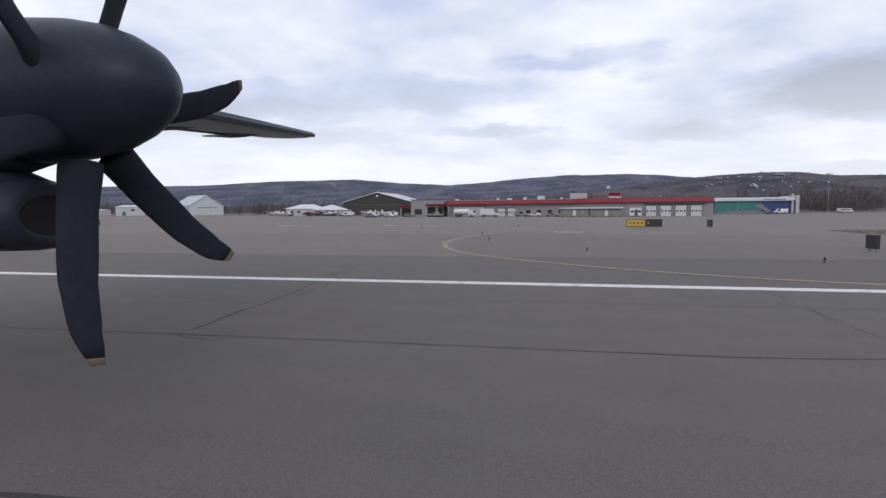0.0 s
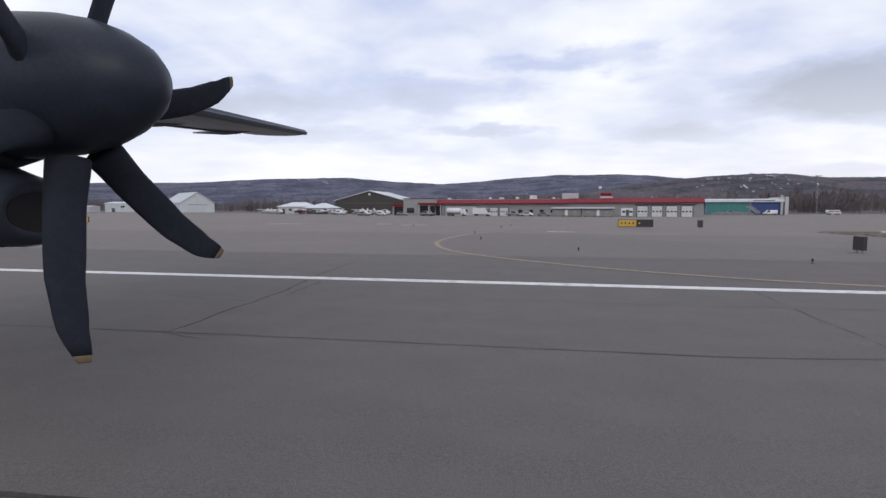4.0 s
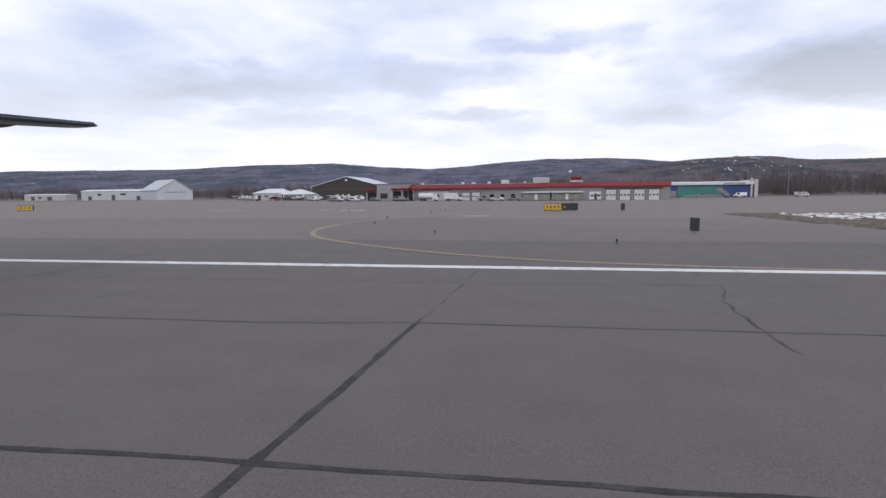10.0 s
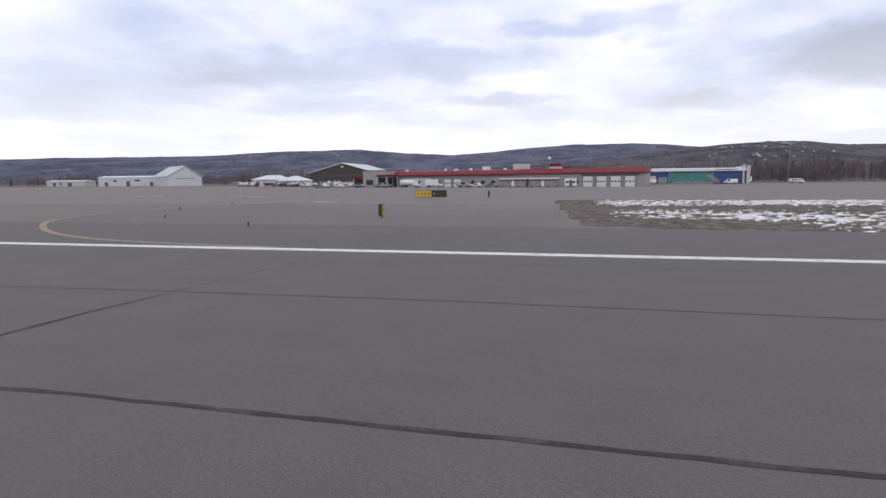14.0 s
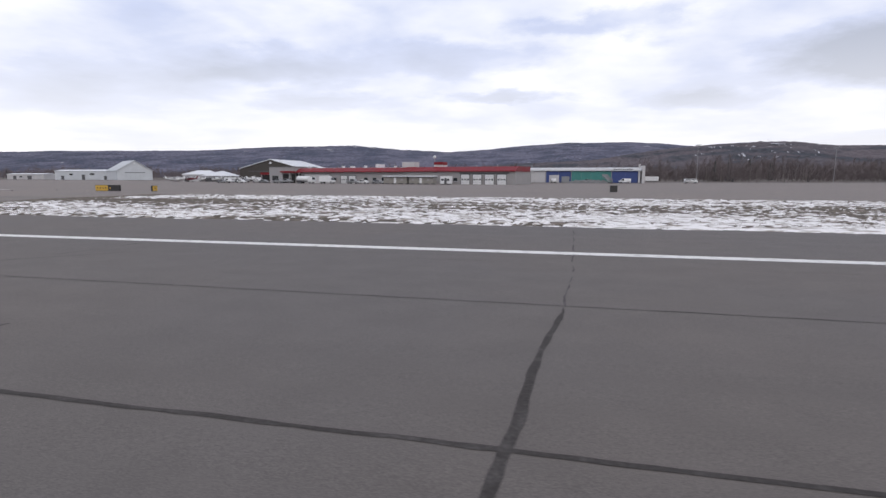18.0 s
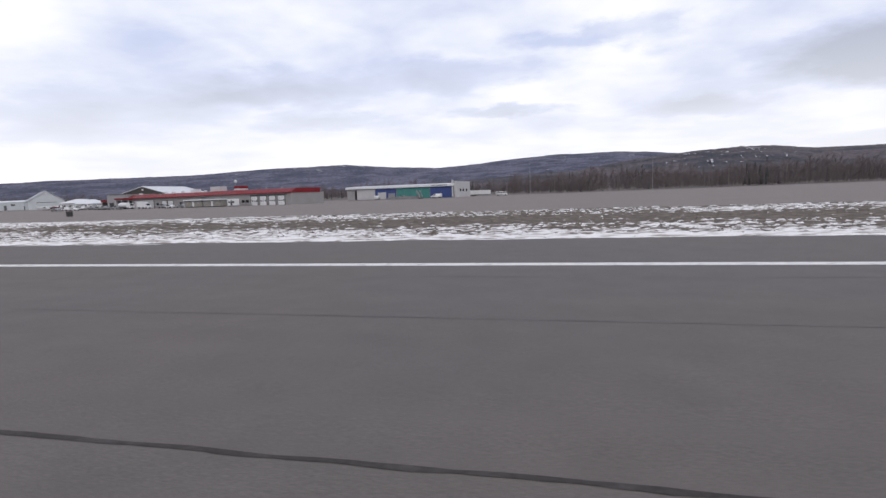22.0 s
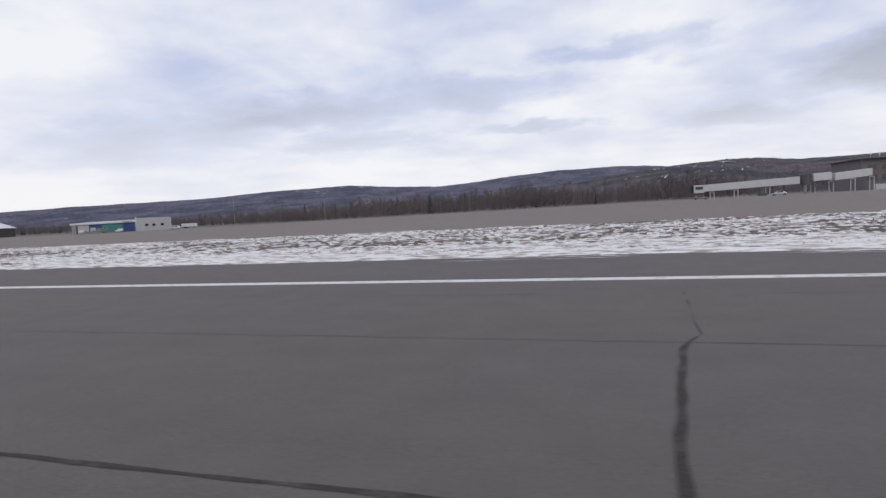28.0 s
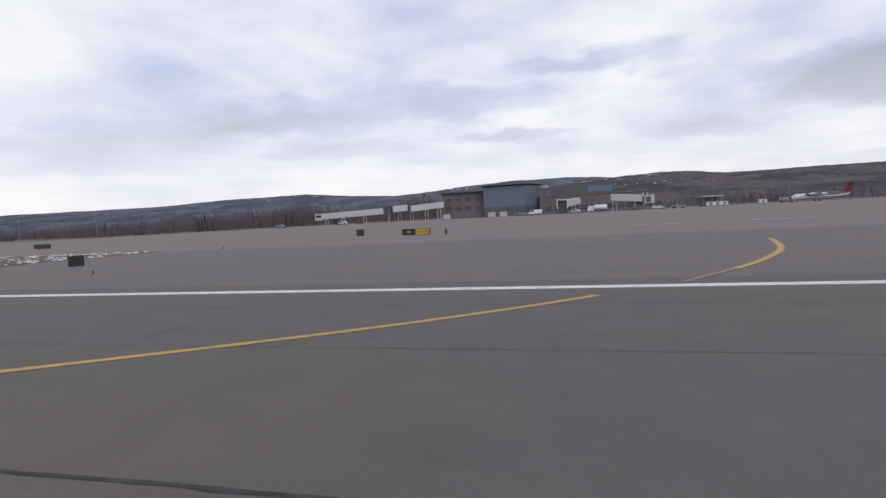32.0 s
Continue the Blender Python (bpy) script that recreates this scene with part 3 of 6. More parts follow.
JOINTS = [
    ([(-14, 7.14), (-4.6, 7.4), (2.5, 7.5), (4.6, 7.81), (11, 7.96), (17, 8.25), (22, 8.38), (40, 8.19), (54, 8.28), (80, 8.19)], 0.022, 1.0),
    ([(80, 8.19), (126, 8.04), (185, 7.91), (249, 7.81), (364, 7.73), (442, 7.58), (512, 7.6), (560, 7.6)], 0.019, 1.0),
    ([(-14, 2.04), (-5, 2.65), (-1.59, 2.93), (-0.4, 3.03), (3.2, 3.3), (5.5, 3.35), (7.9, 3.43), (13.7, 3.62), (18.8, 3.8), (26, 3.69), (36.6, 3.58), (54, 3.64), (80, 3.39), (127, 3.39), (180, 3.32), (247, 3.23), (362, 3.19), (440, 3.18), (515, 3.23), (560, 3.28)], 0.034, 9.0),
    ([(-14, 11.58), (4, 11.85), (14, 12.4), (24, 12.75), (46, 12.8), (120, 12.5), (250, 12.15), (370, 12.1), (445, 11.9), (560, 11.9)], 0.014, 21.0),
]
for pts, hw, sd in JOINTS:
    strip("joint", pts, hw, 0.004, TAR if hw > 0.03 else JOINT if hw > 0.02 else FAINT, "dark sealed paving joint along the runway", "paving joint", 0.022, sd)
# each crack runs away from the camera's side: a sealed near length, then a fine unsealed one that comes and goes
CRACKS = [
    [(4.97, 14.2), (4.93, 12.2), (4.85, 11), (4.81, 9.8), (4.75, 8.6), (4.7, 7.6), (4.65, 6.6), (4.62, 5.6), (4.6, 4.8), (4.56, 4.1), (4.52, 3.4), (4.47, 2.5)],
    [(17.6, 22), (17.5, 19.3), (17.15, 15.66), (17.05, 12.6), (16.82, 9.05), (16.74, 7.86), (16.63, 6.43), (16.59, 4.79), (16.51, 3.69), (16.46, 2.23)],
    [(41.75, 17.4), (41.65, 14.5), (41.4, 11.8), (41.19, 8.28), (41.02, 6.53), (40.95, 5.39), (40.86, 4.25), (40.83, 3.66), (40.79, 2.42)],
    [(54.4, 14), (53.98, 9.75), (53.73, 4.83), (53.62, 2.61)], [(59.88, 5.43), (59.68, 2.42)],
    [(67.27, 21), (67.14, 14.5), (67.1, 11.36), (66.94, 9.11), (66.9, 7.82), (66.74, 6.43), (66.66, 5.53), (66.48, 2.42)], [(93.31, 9.43), (92.86, 2.42)], [(106.81, 7.76), (106.24, 2.8)],
    [(128.12, 7.76), (127.92, 5.43), (127.79, 4.11), (127.67, 2.42)], [(140, 12.6), (139.45, 2.42)], [(197.9, 12.4), (196.68, 6.73), (196.56, 2.42)], [(235.1, 12.7), (234.43, 2.8)],
    [(249.6, 13.9), (249.53, 11.25), (249.39, 8.69), (249.31, 6.94), (249.2, 4.93), (249.13, 3.76), (248.96, 2.42)],
    [(366.1, 12.4), (365.88, 9.75), (365.74, 8.17), (365.41, 7.35), (365.12, 5.18), (364.99, 4.36), (364.82, 2.32)], [(386.72, 8.07), (386.33, 2.42)], [(399.69, 8.8), (399.52, 2.42)],
    [(412.3, 11.9), (411.14, 2.42)], [(424.9, 11.36), (424.51, 7.24), (424.26, 5.63), (423.91, 2.42)], [(436.6, 12.2), (436.5, 2.42)], [(448.71, 9.75), (447.84, 2.42)],
    [(460.48, 7.45), (460.2, 2.42)], [(471.73, 7.86), (470.89, 2.42)], [(483.57, 7.76), (483.13, 4.83), (482.98, 3.76), (482.78, 2.42)], [(505.82, 9.11), (505.08, 2.42)],
    [(514.1, 10.07), (513.81, 5.23), (513.53, 2.42)],
]
SEALED_TO = 8.1


def cut_at(pts, y):
    """Splits a crack's line at the distance y across the runway: far part, near part."""
    far, near = [], []
    for i, p in enumerate(pts):
        if i and pts[i - 1][1] > y >= p[1]:
            a = pts[i - 1]
            k = (a[1] - y) / (a[1] - p[1])
            mid = (a[0] + (p[0] - a[0]) * k, y)
            far.append(mid); near.append(mid)
        (far if p[1] > y else near).append(p)
    return far, near


for i, pts in enumerate(CRACKS):
    fresh = pts[0][0] < 100 or 240 < pts[0][0] < 370
    plain = pts[0][0] in (424.9, 483.57) or 100 < pts[0][0] < 240
    far, near = cut_at(pts, SEALED_TO)
    if len(near) > 1:
        strip("crack", near, 0.039 if fresh else 0.032 if plain else 0.018, 0.003, TAR if fresh else JOINT if plain else FAINT, "wandering dark sealed crack across the runway" if fresh else "thin weathered crack across the runway",
              "sealed crack", 0.032, 40.0 + 3 * i, 0.4, 0.05)
    y = far[-1][1] if far else 99
    while far and y < far[0][1] - 0.4:
        long = random.uniform(0.8, 2.2)
        seg = cut_at(cut_at(far, y)[0] or far, min(far[0][1] - 0.01, y + long))[1] if y > far[-1][1] else cut_at(far, min(far[0][1] - 0.01, y + long))[1]
        if len(seg) > 1:
            strip("crack", seg, 0.02, 0.003, JOINT, "fine broken crack across the runway", "crack", 0.055, 90.0 + 3 * i, 0.3)
        y += long + random.uniform(0.1, 0.5)
for i, pts in enumerate(([(-7.05, 19.3), (-6.95, 16.6), (-6.45, 13.3), (-6.08, 10.39), (-5.95, 8.48), (-5.85, 7.29)], [(-6.1, 14), (-5.83, 11.36)], [(-4.82, 6.99), (-5.85, 7.29)], [(10.43, 14.9), (10.3, 13.2)], [(10.5, 12.4), (10.3, 11.8), (9.82, 10.28), (9.64, 9.11), (9.64, 7.96), (9.57, 6.78)], [(32.3, 12.5), (32.2, 8.8)], [(53.98, 10.07), (55.7, 12.3)], [(-8.54, 10.93), (-7.23, 10.5), (-6.14, 10.5)])):
    strip("crack", pts, 0.026, 0.003, JOINT if i else TAR, "fine dark crack wandering across the runway", "crack", 0.085, 150.0 + 3 * i, 0.5, 0.04)

# ---- hills and woods ----
def along(points, v):
    return float(np.interp(v, [p[0] for p in points], [p[1] for p in points]))


FAR_RIDGE = [(-1.6, 0.056), (-1.15, 0.058), (-0.93, 0.055), (-0.79, 0.0545), (-0.68, 0.0585), (-0.57, 0.060), (-0.44, 0.061), (-0.345, 0.052), (-0.25, 0.0465),
             (-0.18, 0.050), (-0.10, 0.057), (-0.03, 0.0605), (0.07, 0.061), (0.12, 0.058), (0.18, 0.052), (0.25, 0.047), (0.5, 0.04), (1.3, 0.03)]
NEAR_RIDGE = [(-0.5, 0.012), (-0.2, 0.022), (0.0, 0.033), (0.10, 0.047), (0.15, 0.0525), (0.20, 0.0565), (0.26, 0.0595), (0.315, 0.059), (0.37, 0.0525), (0.42, 0.052),
              (0.48, 0.054), (0.60, 0.0545), (0.8, 0.056), (1.2, 0.05), (1.8, 0.05)]


def slope_point(profile, reach, y_front, t, s, rough):
    """A point of a hillside: t is its bearing, s how far up it lies."""
    yr = reach / math.sqrt(1 + t * t) if t < 0 else reach * (1 - 0.12 * S(t))
    y = y_front + (yr - y_front) * s
    x = 200 + t * y
    h = (0.952 if profile is FAR_RIDGE else 0.935) * along(profile, t) * yr * (S(min(1, s)) ** 0.85 if s <= 1 else 1 - 0.9 * (s - 1))
    h *= 1 + 0.015 * fnoise(t * 9, s * 2, 1.0)
    h += rough * fnoise(x * 0.004, y * 0.004, 4.0, 5) * S(s * 3) * (1 - 0.9 * S((s - 0.6) / 0.3))
    return x, y, h - 6 * (1 - S(s * 6))


def ridge(name, profile, reach, y_front, t0, t1, rough, label, cover):
    ts = [t0 + (t1 - t0) * i / 420 for i in range(421)]
    rows = [i / 30 for i in range(36)]
    verts = []
    for s in rows:
        for t in ts:
            x, y, h = slope_point(profile, reach, y_front, t, s, rough)
            verts.append((x, y, h + 3.0 * random.random() * S(s * 3)))
    w = len(ts)
    faces = [(j * w + i, j * w + i + 1, (j + 1) * w + i + 1, (j + 1) * w + i) for j in range(len(rows) - 1) for i in range(w - 1)]
    return raw(name, verts, faces, cover, label, "hill", "structure", False)


FAR = (FAR_RIDGE, 4150, 1500)
NEAR = (NEAR_RIDGE, 2900, 900)
ridge("hill_far", *FAR, -1.5, 0.9, 9, "long dark wooded ridge with snowy clearings", FOREST_FAR_HAZED)
ridge("hill_near", *NEAR, -0.6, 1.7, 7, "dark wooded hillside with clearings and snow", FOREST_HAZED)


def hill_patch(side, t, s, dt, ds, seed):
    """A snowy clearing lying on the hillside, a little above the ground."""
    rough = 9 if side is FAR else 7
    cx, cy, cz = slope_point(*side, t, s, rough)
    vs, k = [(cx, cy - 14, cz + 5)], 16
    for i in range(k):
        a = 2 * math.pi * i / k
        r = 0.5 + 0.9 * abs(fnoise(math.cos(a) * 1.6 + seed, math.sin(a) * 1.6, seed))
        x, y, z = slope_point(*side, t + dt * r * math.cos(a), min(0.98, s + ds * r * math.sin(a)), rough)
        vs.append((x, y - 14, z + 5))
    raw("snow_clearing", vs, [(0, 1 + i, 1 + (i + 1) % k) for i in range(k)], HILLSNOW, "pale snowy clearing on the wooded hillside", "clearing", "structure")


# woods behind the apron: spruce and bare birch
def woods(name, count, spots, kind, label):
    v, f = [], []
    rnd = random.Random(len(name) * 7 + count)
    for _ in range(count):
        x0, x1, y0, y1, h0, h1 = rnd.choice(spots)
        x, y, h = rnd.uniform(x0, x1), rnd.uniform(y0, y1), rnd.uniform(h0, h1)
        h *= 0.55 + 0.45 * rnd.random() + 0.55 * fnoise(x * 0.018, y * 0.03, 6.0, 3)
        if fnoise(x * 0.03, y * 0.02, 12.0, 2) < -0.30 or (kind == 'spruce' and fnoise(x * 0.02, y * 0.01, 31.0, 2) < -0.05):
            continue
        z = gz(x, y) - 0.2
        if kind == "spruce":
            r = h * rnd.uniform(0.13, 0.19)
            k = 7
            for lay in range(5):
                zb, zt, rr = z + h * (0.08 + 0.18 * lay), z + h * min(1.0, 0.36 + 0.19 * lay), r * (1 - 0.19 * lay)
                b0 = len(v)
                v.append((x + rnd.uniform(-0.1, 0.1), y, zt))
                for i in range(k):
                    a = 6.283 * i / k + lay
                    q = rr * rnd.uniform(0.6, 1.15)
                    v.append((x + q * math.cos(a), y + q * math.sin(a), zb + rnd.uniform(-0.05, 0.05) * h))
                f += [(b0, b0 + 1 + i, b0 + 1 + (i + 1) % k) for i in range(k)]
        elif kind == "trunk":
            w = h * 0.011
            b0 = len(v)
            lean = rnd.uniform(-0.04, 0.04) * h
            v += [(x - w, y - w, z), (x + w, y - w, z), (x, y + w, z), (x + lean, y, z + h)]
            f += [(b0, b0 + 1, b0 + 3), (b0 + 1, b0 + 2, b0 + 3), (b0 + 2, b0, b0 + 3)]
        else:
            lean = rnd.uniform(-0.05, 0.05) * h
            for i in range(70):
                s = rnd.uniform(0.10, 0.98)
                a, out = rnd.uniform(0, 6.283), h * rnd.uniform(0.05, 0.19) * (0.25 + math.sin(math.pi * min(1, 0.1 + 0.85 * s)))
                bx, bz = x + lean * s, z + h * s * 0.92
                tx, ty, tz = bx + out * math.cos(a), y + out * math.sin(a), bz + out * rnd.uniform(0.4, 1.7)
                w = h * rnd.uniform(0.0016, 0.0045)
                b0 = len(v)
                v += [(bx - w, y, bz), (bx + w, y, bz - w), (tx + w, ty, tz), (tx - w, ty, tz + w)]
                f.append((b0, b0 + 1, b0 + 2, b0 + 3))
    return raw(name, v, f, {"spruce": SPRUCE, "trunk": BARK, "twig": BIRCH}[kind], label, "trees")


RIGHT = [(112, 450, 322, 350, 7, 11), (112, 450, 340, 420, 9, 15), (112, 450, 350, 430, 10, 16), (112, 520, 430, 620, 12, 20), (430, 800, 330, 420, 6, 9)]
LEFT = [(-560, 110, 430, 520, 7, 12), (-560, 60, 440, 560, 9, 14)]
woods("spruce_woods", 150, RIGHT + [(206, 262, 326, 350, 12, 16)] * 3, "spruce", "dark spruces among bare trees behind the apron")
woods("spruce_woods_far", 230, LEFT, "spruce", "dark spruces behind the hangars")
woods("birch_woods", 4600, RIGHT, "twig", "bare brown birch crowns behind the apron")
woods("birch_trunks", 1500, RIGHT, "trunk", "thin pale birch trunks behind the apron")
woods("birch_woods_far", 3600, LEFT, "twig", "bare brown trees behind the hangars")
rs = random.Random(5)
for i in range(46):
    hill_patch(NEAR, rs.gauss(0.222, 0.045), rs.uniform(0.30, 0.66), rs.uniform(0.0008, 0.003), rs.uniform(0.006, 0.020), i * 1.7)
for i in range(15):
    hill_patch(FAR, rs.uniform(-0.70, -0.16), rs.uniform(0.55, 0.88), rs.uniform(0.004, 0.011), rs.uniform(0.008, 0.022), 90 + i * 1.3)
for side, t, s, dt, ds in ((NEAR, 0.262, 0.93, 0.003, 0.05), (NEAR, 0.270, 0.84, 0.005, 0.04), (NEAR, 0.275, 0.66, 0.016, 0.02), (FAR, -0.03, 0.93, 0.03, 0.03), (FAR, 0.055, 0.96, 0.02, 0.015),
                           (FAR, -0.40, 0.80, 0.012, 0.03), (FAR, -0.52, 0.72, 0.014, 0.03), (NEAR, 0.335, 0.78, 0.016, 0.012), (NEAR, 0.23, 0.70, 0.012, 0.02)):
    hill_patch(side, t, s, dt, ds, t * 50)


# ---- aircraft engine, propeller and wing at the start of the run ----
def airframe():
    HUB = Vector((-1.87, 1.76, 2.46))
    R = 1.65
    GROW = 1.8
    air = thing("airliner_wing", HUB.x * GROW, HUB.y * GROW, 0, "dark turboprop engine, propeller and high wing on the runway", "aircraft", z=0)
    hz_ = HUB.z

    def oval(x, ry, rt, rb, cz, k=28, power=2.2):
        ring = []
        for i in range(k):
            a = 2 * math.pi * i / k
            c, s = math.cos(a), math.sin(a)
            ring.append((x, ry * math.copysign(abs(c) ** (2 / power), c), cz + (rt if s > 0 else rb) * math.copysign(abs(s) ** (2 / power), s)))
        return ring
    # nacelle behind the propeller: deep oval body with a chin intake
    nb = B()
    loft(nb, [oval(-0.13, 0.272, 0.272, 0.275, hz_), oval(-0.45, 0.30, 0.30, 0.36, hz_), oval(-1.0, 0.33, 0.33, 0.48, hz_), oval(-2.0, 0.33, 0.34, 0.50, hz_ + 0.03),
              oval(-3.2, 0.27, 0.28, 0.38, hz_ + 0.08), oval(-4.2, 0.08, 0.10, 0.09, hz_ + 0.14)])
    nac = part("nacelle", nb, NACELLE, air, "dark oval engine nacelle", True)
    ib = B()
    loft(ib, [oval(-0.035, 0.15, 0.075, 0.08, hz_ - 0.47, 20), oval(-0.022, 0.175, 0.10, 0.105, hz_ - 0.47, 20), oval(-0.05, 0.20, 0.122, 0.128, hz_ - 0.47, 20), oval(-0.14, 0.225, 0.14, 0.145, hz_ - 0.465, 20), oval(-0.36, 0.25, 0.22, 0.155, hz_ - 0.46, 20), oval(-0.6, 0.26, 0.32, 0.15, hz_ - 0.44, 20), oval(-1.4, 0.24, 0.30, 0.12, hz_ - 0.40, 20)])
    intake = part("air_intake", ib, NACELLE, nac, "rounded chin air intake", True)
    sb = B()
    loft(sb, [oval(d, k, 0.142, 0.148, hz_ - 0.465, 20) for d, k in ((-0.135, 0.227), (-0.147, 0.229))], False)
    part("lip_seam", sb, BLADE_BLACK, intake, "thin dark intake lip seam")
    mb = B()
    loft(mb, [oval(-0.04, 0.15, 0.075, 0.08, hz_ - 0.47, 20), oval(-0.032, 0.15, 0.075, 0.08, hz_ - 0.47, 20)])
    part("intake_mouth", mb, PAINTED_SHADE, intake, "black intake mouth")
    for x in (-0.62, -1.35, -2.2):
        rb = B()
        k = along([(-2.2, 0.345), (-1.35, 0.345), (-0.62, 0.322)], x)
        loft(rb, [oval(x + d, k, k, k + along([(-2.2, 0.16), (-1.35, 0.155), (-0.62, 0.095)], x), hz_ + (0.03 if x < -2 else 0.01)) for d in (-0.008, 0.008)], False)
        part("panel_seam", rb, BLADE_BLACK, nac)
    # spinner
    sb = B()
    prof = [(-0.16, 0.266), (-0.02, 0.268), (0.12, 0.256), (0.25, 0.229), (0.35, 0.190), (0.437, 0.136), (0.487, 0.080), (0.508, 0.02)]
    loft(sb, [[(x, r * math.cos(2 * math.pi * i / 36), hz_ + r * math.sin(2 * math.pi * i / 36)) for i in range(36)] for x, r in prof])
    spn = part("spinner", sb, SPINNER, air, "rounded black propeller spinner", True)
    rb = B()
    bmesh.ops.create_cone(rb, cap_ends=False, segments=36, radius1=0.276, radius2=0.276, depth=0.012, matrix=Matrix.Translation((-0.13, 0, hz_)) @ Matrix.Rotation(radians(90), 4, "Y"))
    part("seam_ring", rb, BLADE_BLACK, spn)

    # six blades: round shank, broad swept blade, painted tip
    def blade_rings(s0, s1, k):
        rings = []
        for j in range(k + 1):
            s = s0 + (s1 - s0) * j / k
            chord = along([(0.0, 0.27), (0.10, 0.26), (0.2, 0.25), (0.5, 0.255), (0.8, 0.225), (0.94, 0.165), (1.0, 0.09)], s)
            thick = along([(0.0, 0.24), (0.12, 0.18), (0.25, 0.095), (0.5, 0.042), (1.0, 0.014)], s)
            twist = -radians(along([(0.0, 42), (0.3, 27), (0.7, 15), (1.0, 10)], s))
            sweep = along([(0, 0), (0.25, 0.03), (0.6, 0.04), (0.85, 0.0), (1.0, -0.07)], s)
            ring = []
            for i in range(14):
                a = 2 * math.pi * i / 14
                u, w = chord / 2 * math.cos(a) + sweep, thick / 2 * math.sin(a)
                ring.append((u * math.sin(twist) + w * math.cos(twist), u * math.cos(twist) - w * math.sin(twist), 0.30 + s * (R - 0.30)))
            rings.append(ring)
        return rings
    root = data_of("blade", loft(B(), blade_rings(0.0, 0.965, 16)), BLADE_BLACK, True)
    tip = data_of("tip", loft(B(), blade_rings(0.965, 1.0, 3)), BLADE_TIP, True)
    for k in range(6):
        turn = Matrix.Translation((0.17, 0, 2.61)) @ Matrix.Rotation(radians(48.5 + 60 * k), 4, "X") @ Matrix.Rotation(radians(10), 4, "Y")
        bl = new("blade", root)
        bl.parent, bl.matrix_basis = air, turn
        tagged(bl, "broad matt black propeller blade")
        tp = new("tip", tip)
        tp.parent = bl
        tagged(tp, "yellow painted blade tip")

    # wing: tapered high wing running outboard
    def section(y, xle, chord, z, th):
        ring = []
        for i in range(20):
            a = 2 * math.pi * i / 20
            c = 0.5 + 0.5 * math.cos(a)
            t = th * chord * (2.0 * math.sqrt(max(c, 0)) * (1 - c) + 0.02)
            ring.append((xle - chord * c, y, z + (t if math.sin(a) >= 0 else -0.6 * t)))
        return ring
    wb = B()
    loft(wb, [section(0.05, -1.32, 1.75, hz_ + 0.32, 0.11), section(3.3, -1.62, 1.35, hz_ + 0.54, 0.10), section(6.45, -1.93, 0.95, hz_ + 0.755, 0.08),
              section(6.66, -2.10, 0.62, hz_ + 0.77, 0.05)])
    wing = part("wing", wb, WING_GREY, air, "grey tapered wing with dark leading edge", True)
    db = B()
    loft(db, [[(xl + 0.012, y, z - 0.03), (xl + 0.02, y, z + 0.005), (xl - 0.02, y, z + 0.045 * q), (xl - 0.09, y, z + 0.05 * q), (xl - 0.09, y, z - 0.03 * q)] for xl, y, z, q in ((-1.40, 0.9, hz_ + 0.38, 1.7), (-1.93, 6.4, hz_ + 0.752, 1.0))])
    part("leading_edge_boot", db, NACELLE, wing, "black rubber de-icing boot")
    for y, ln in ((2.4, 0.6), (3.9, 0.5), (5.3, 0.4)):
        fb = B()
        z = hz_ + 0.32 + 0.067 * y
        loft(fb, [oval(-1.95 - 0.06 * y + d, r, r, r * 1.5, z - 0.035, 10, 2.0) for d, r in ((0.0, 0.008), (-0.2, 0.028), (-ln, 0.032), (-ln - 0.5, 0.008))])
        for v in fb.verts:
            v.co.y += y
        part("flap_fairing", fb, WING_GREY, wing, "", True)
    fl = B()
    loft(fl, [[(-2.78 - 0.02 * y, y, hz_ + 0.30 + 0.067 * y), (-2.78 - 0.02 * y, y, hz_ + 0.34 + 0.067 * y), (-3.08 + 0.04 * y, y, hz_ + 0.29 + 0.067 * y)] for y in (0.5, 5.6)])
    part("flap", fl, WING_GREY, wing, "grey trailing edge flap")
    # true size of the nacelle, spinner and wing
    for p in list(air.children):
        if not p.name.startswith("blade"):
            for q in [p] + list(p.children) + [w for k in p.children for w in k.children]:
                for v in q.data.vertices:
                    v.co = (v.co.x * GROW, v.co.y * GROW, EYE + (v.co.z - EYE) * GROW)
    # main gear under the nacelle, wheels on the runway
    hub_z = 0.42 + crown(HUB.y * GROW)
    gb = B()
    tube(gb, (-4.2, 0, 2.35), (-4.3, 0, hub_z), 0.10, 0.08, 14)
    tube(gb, (-5.3, 0, 2.35), (-4.28, 0, 1.1), 0.05, 0.05, 10)
    tube(gb, (-4.3, -0.34, hub_z), (-4.3, 0.34, hub_z), 0.06, 0.06, 12)
    gear = part("landing_gear_leg", gb, STEEL, air, "steel main landing gear leg")
    for s in (-1, 1):
        tb = B()
        prof = [(-0.13, 0.26), (-0.12, 0.37), (-0.07, 0.42), (0.07, 0.42), (0.12, 0.37), (0.13, 0.26)]
        loft(tb, [[(-4.3 + r * math.cos(2 * math.pi * i / 28), s * 0.27 + d, hub_z + r * math.sin(2 * math.pi * i / 28)) for i in range(28)] for d, r in prof])
        part("wheel", tb, RUBBER, gear, "black main wheel tyre", True)


airframe()


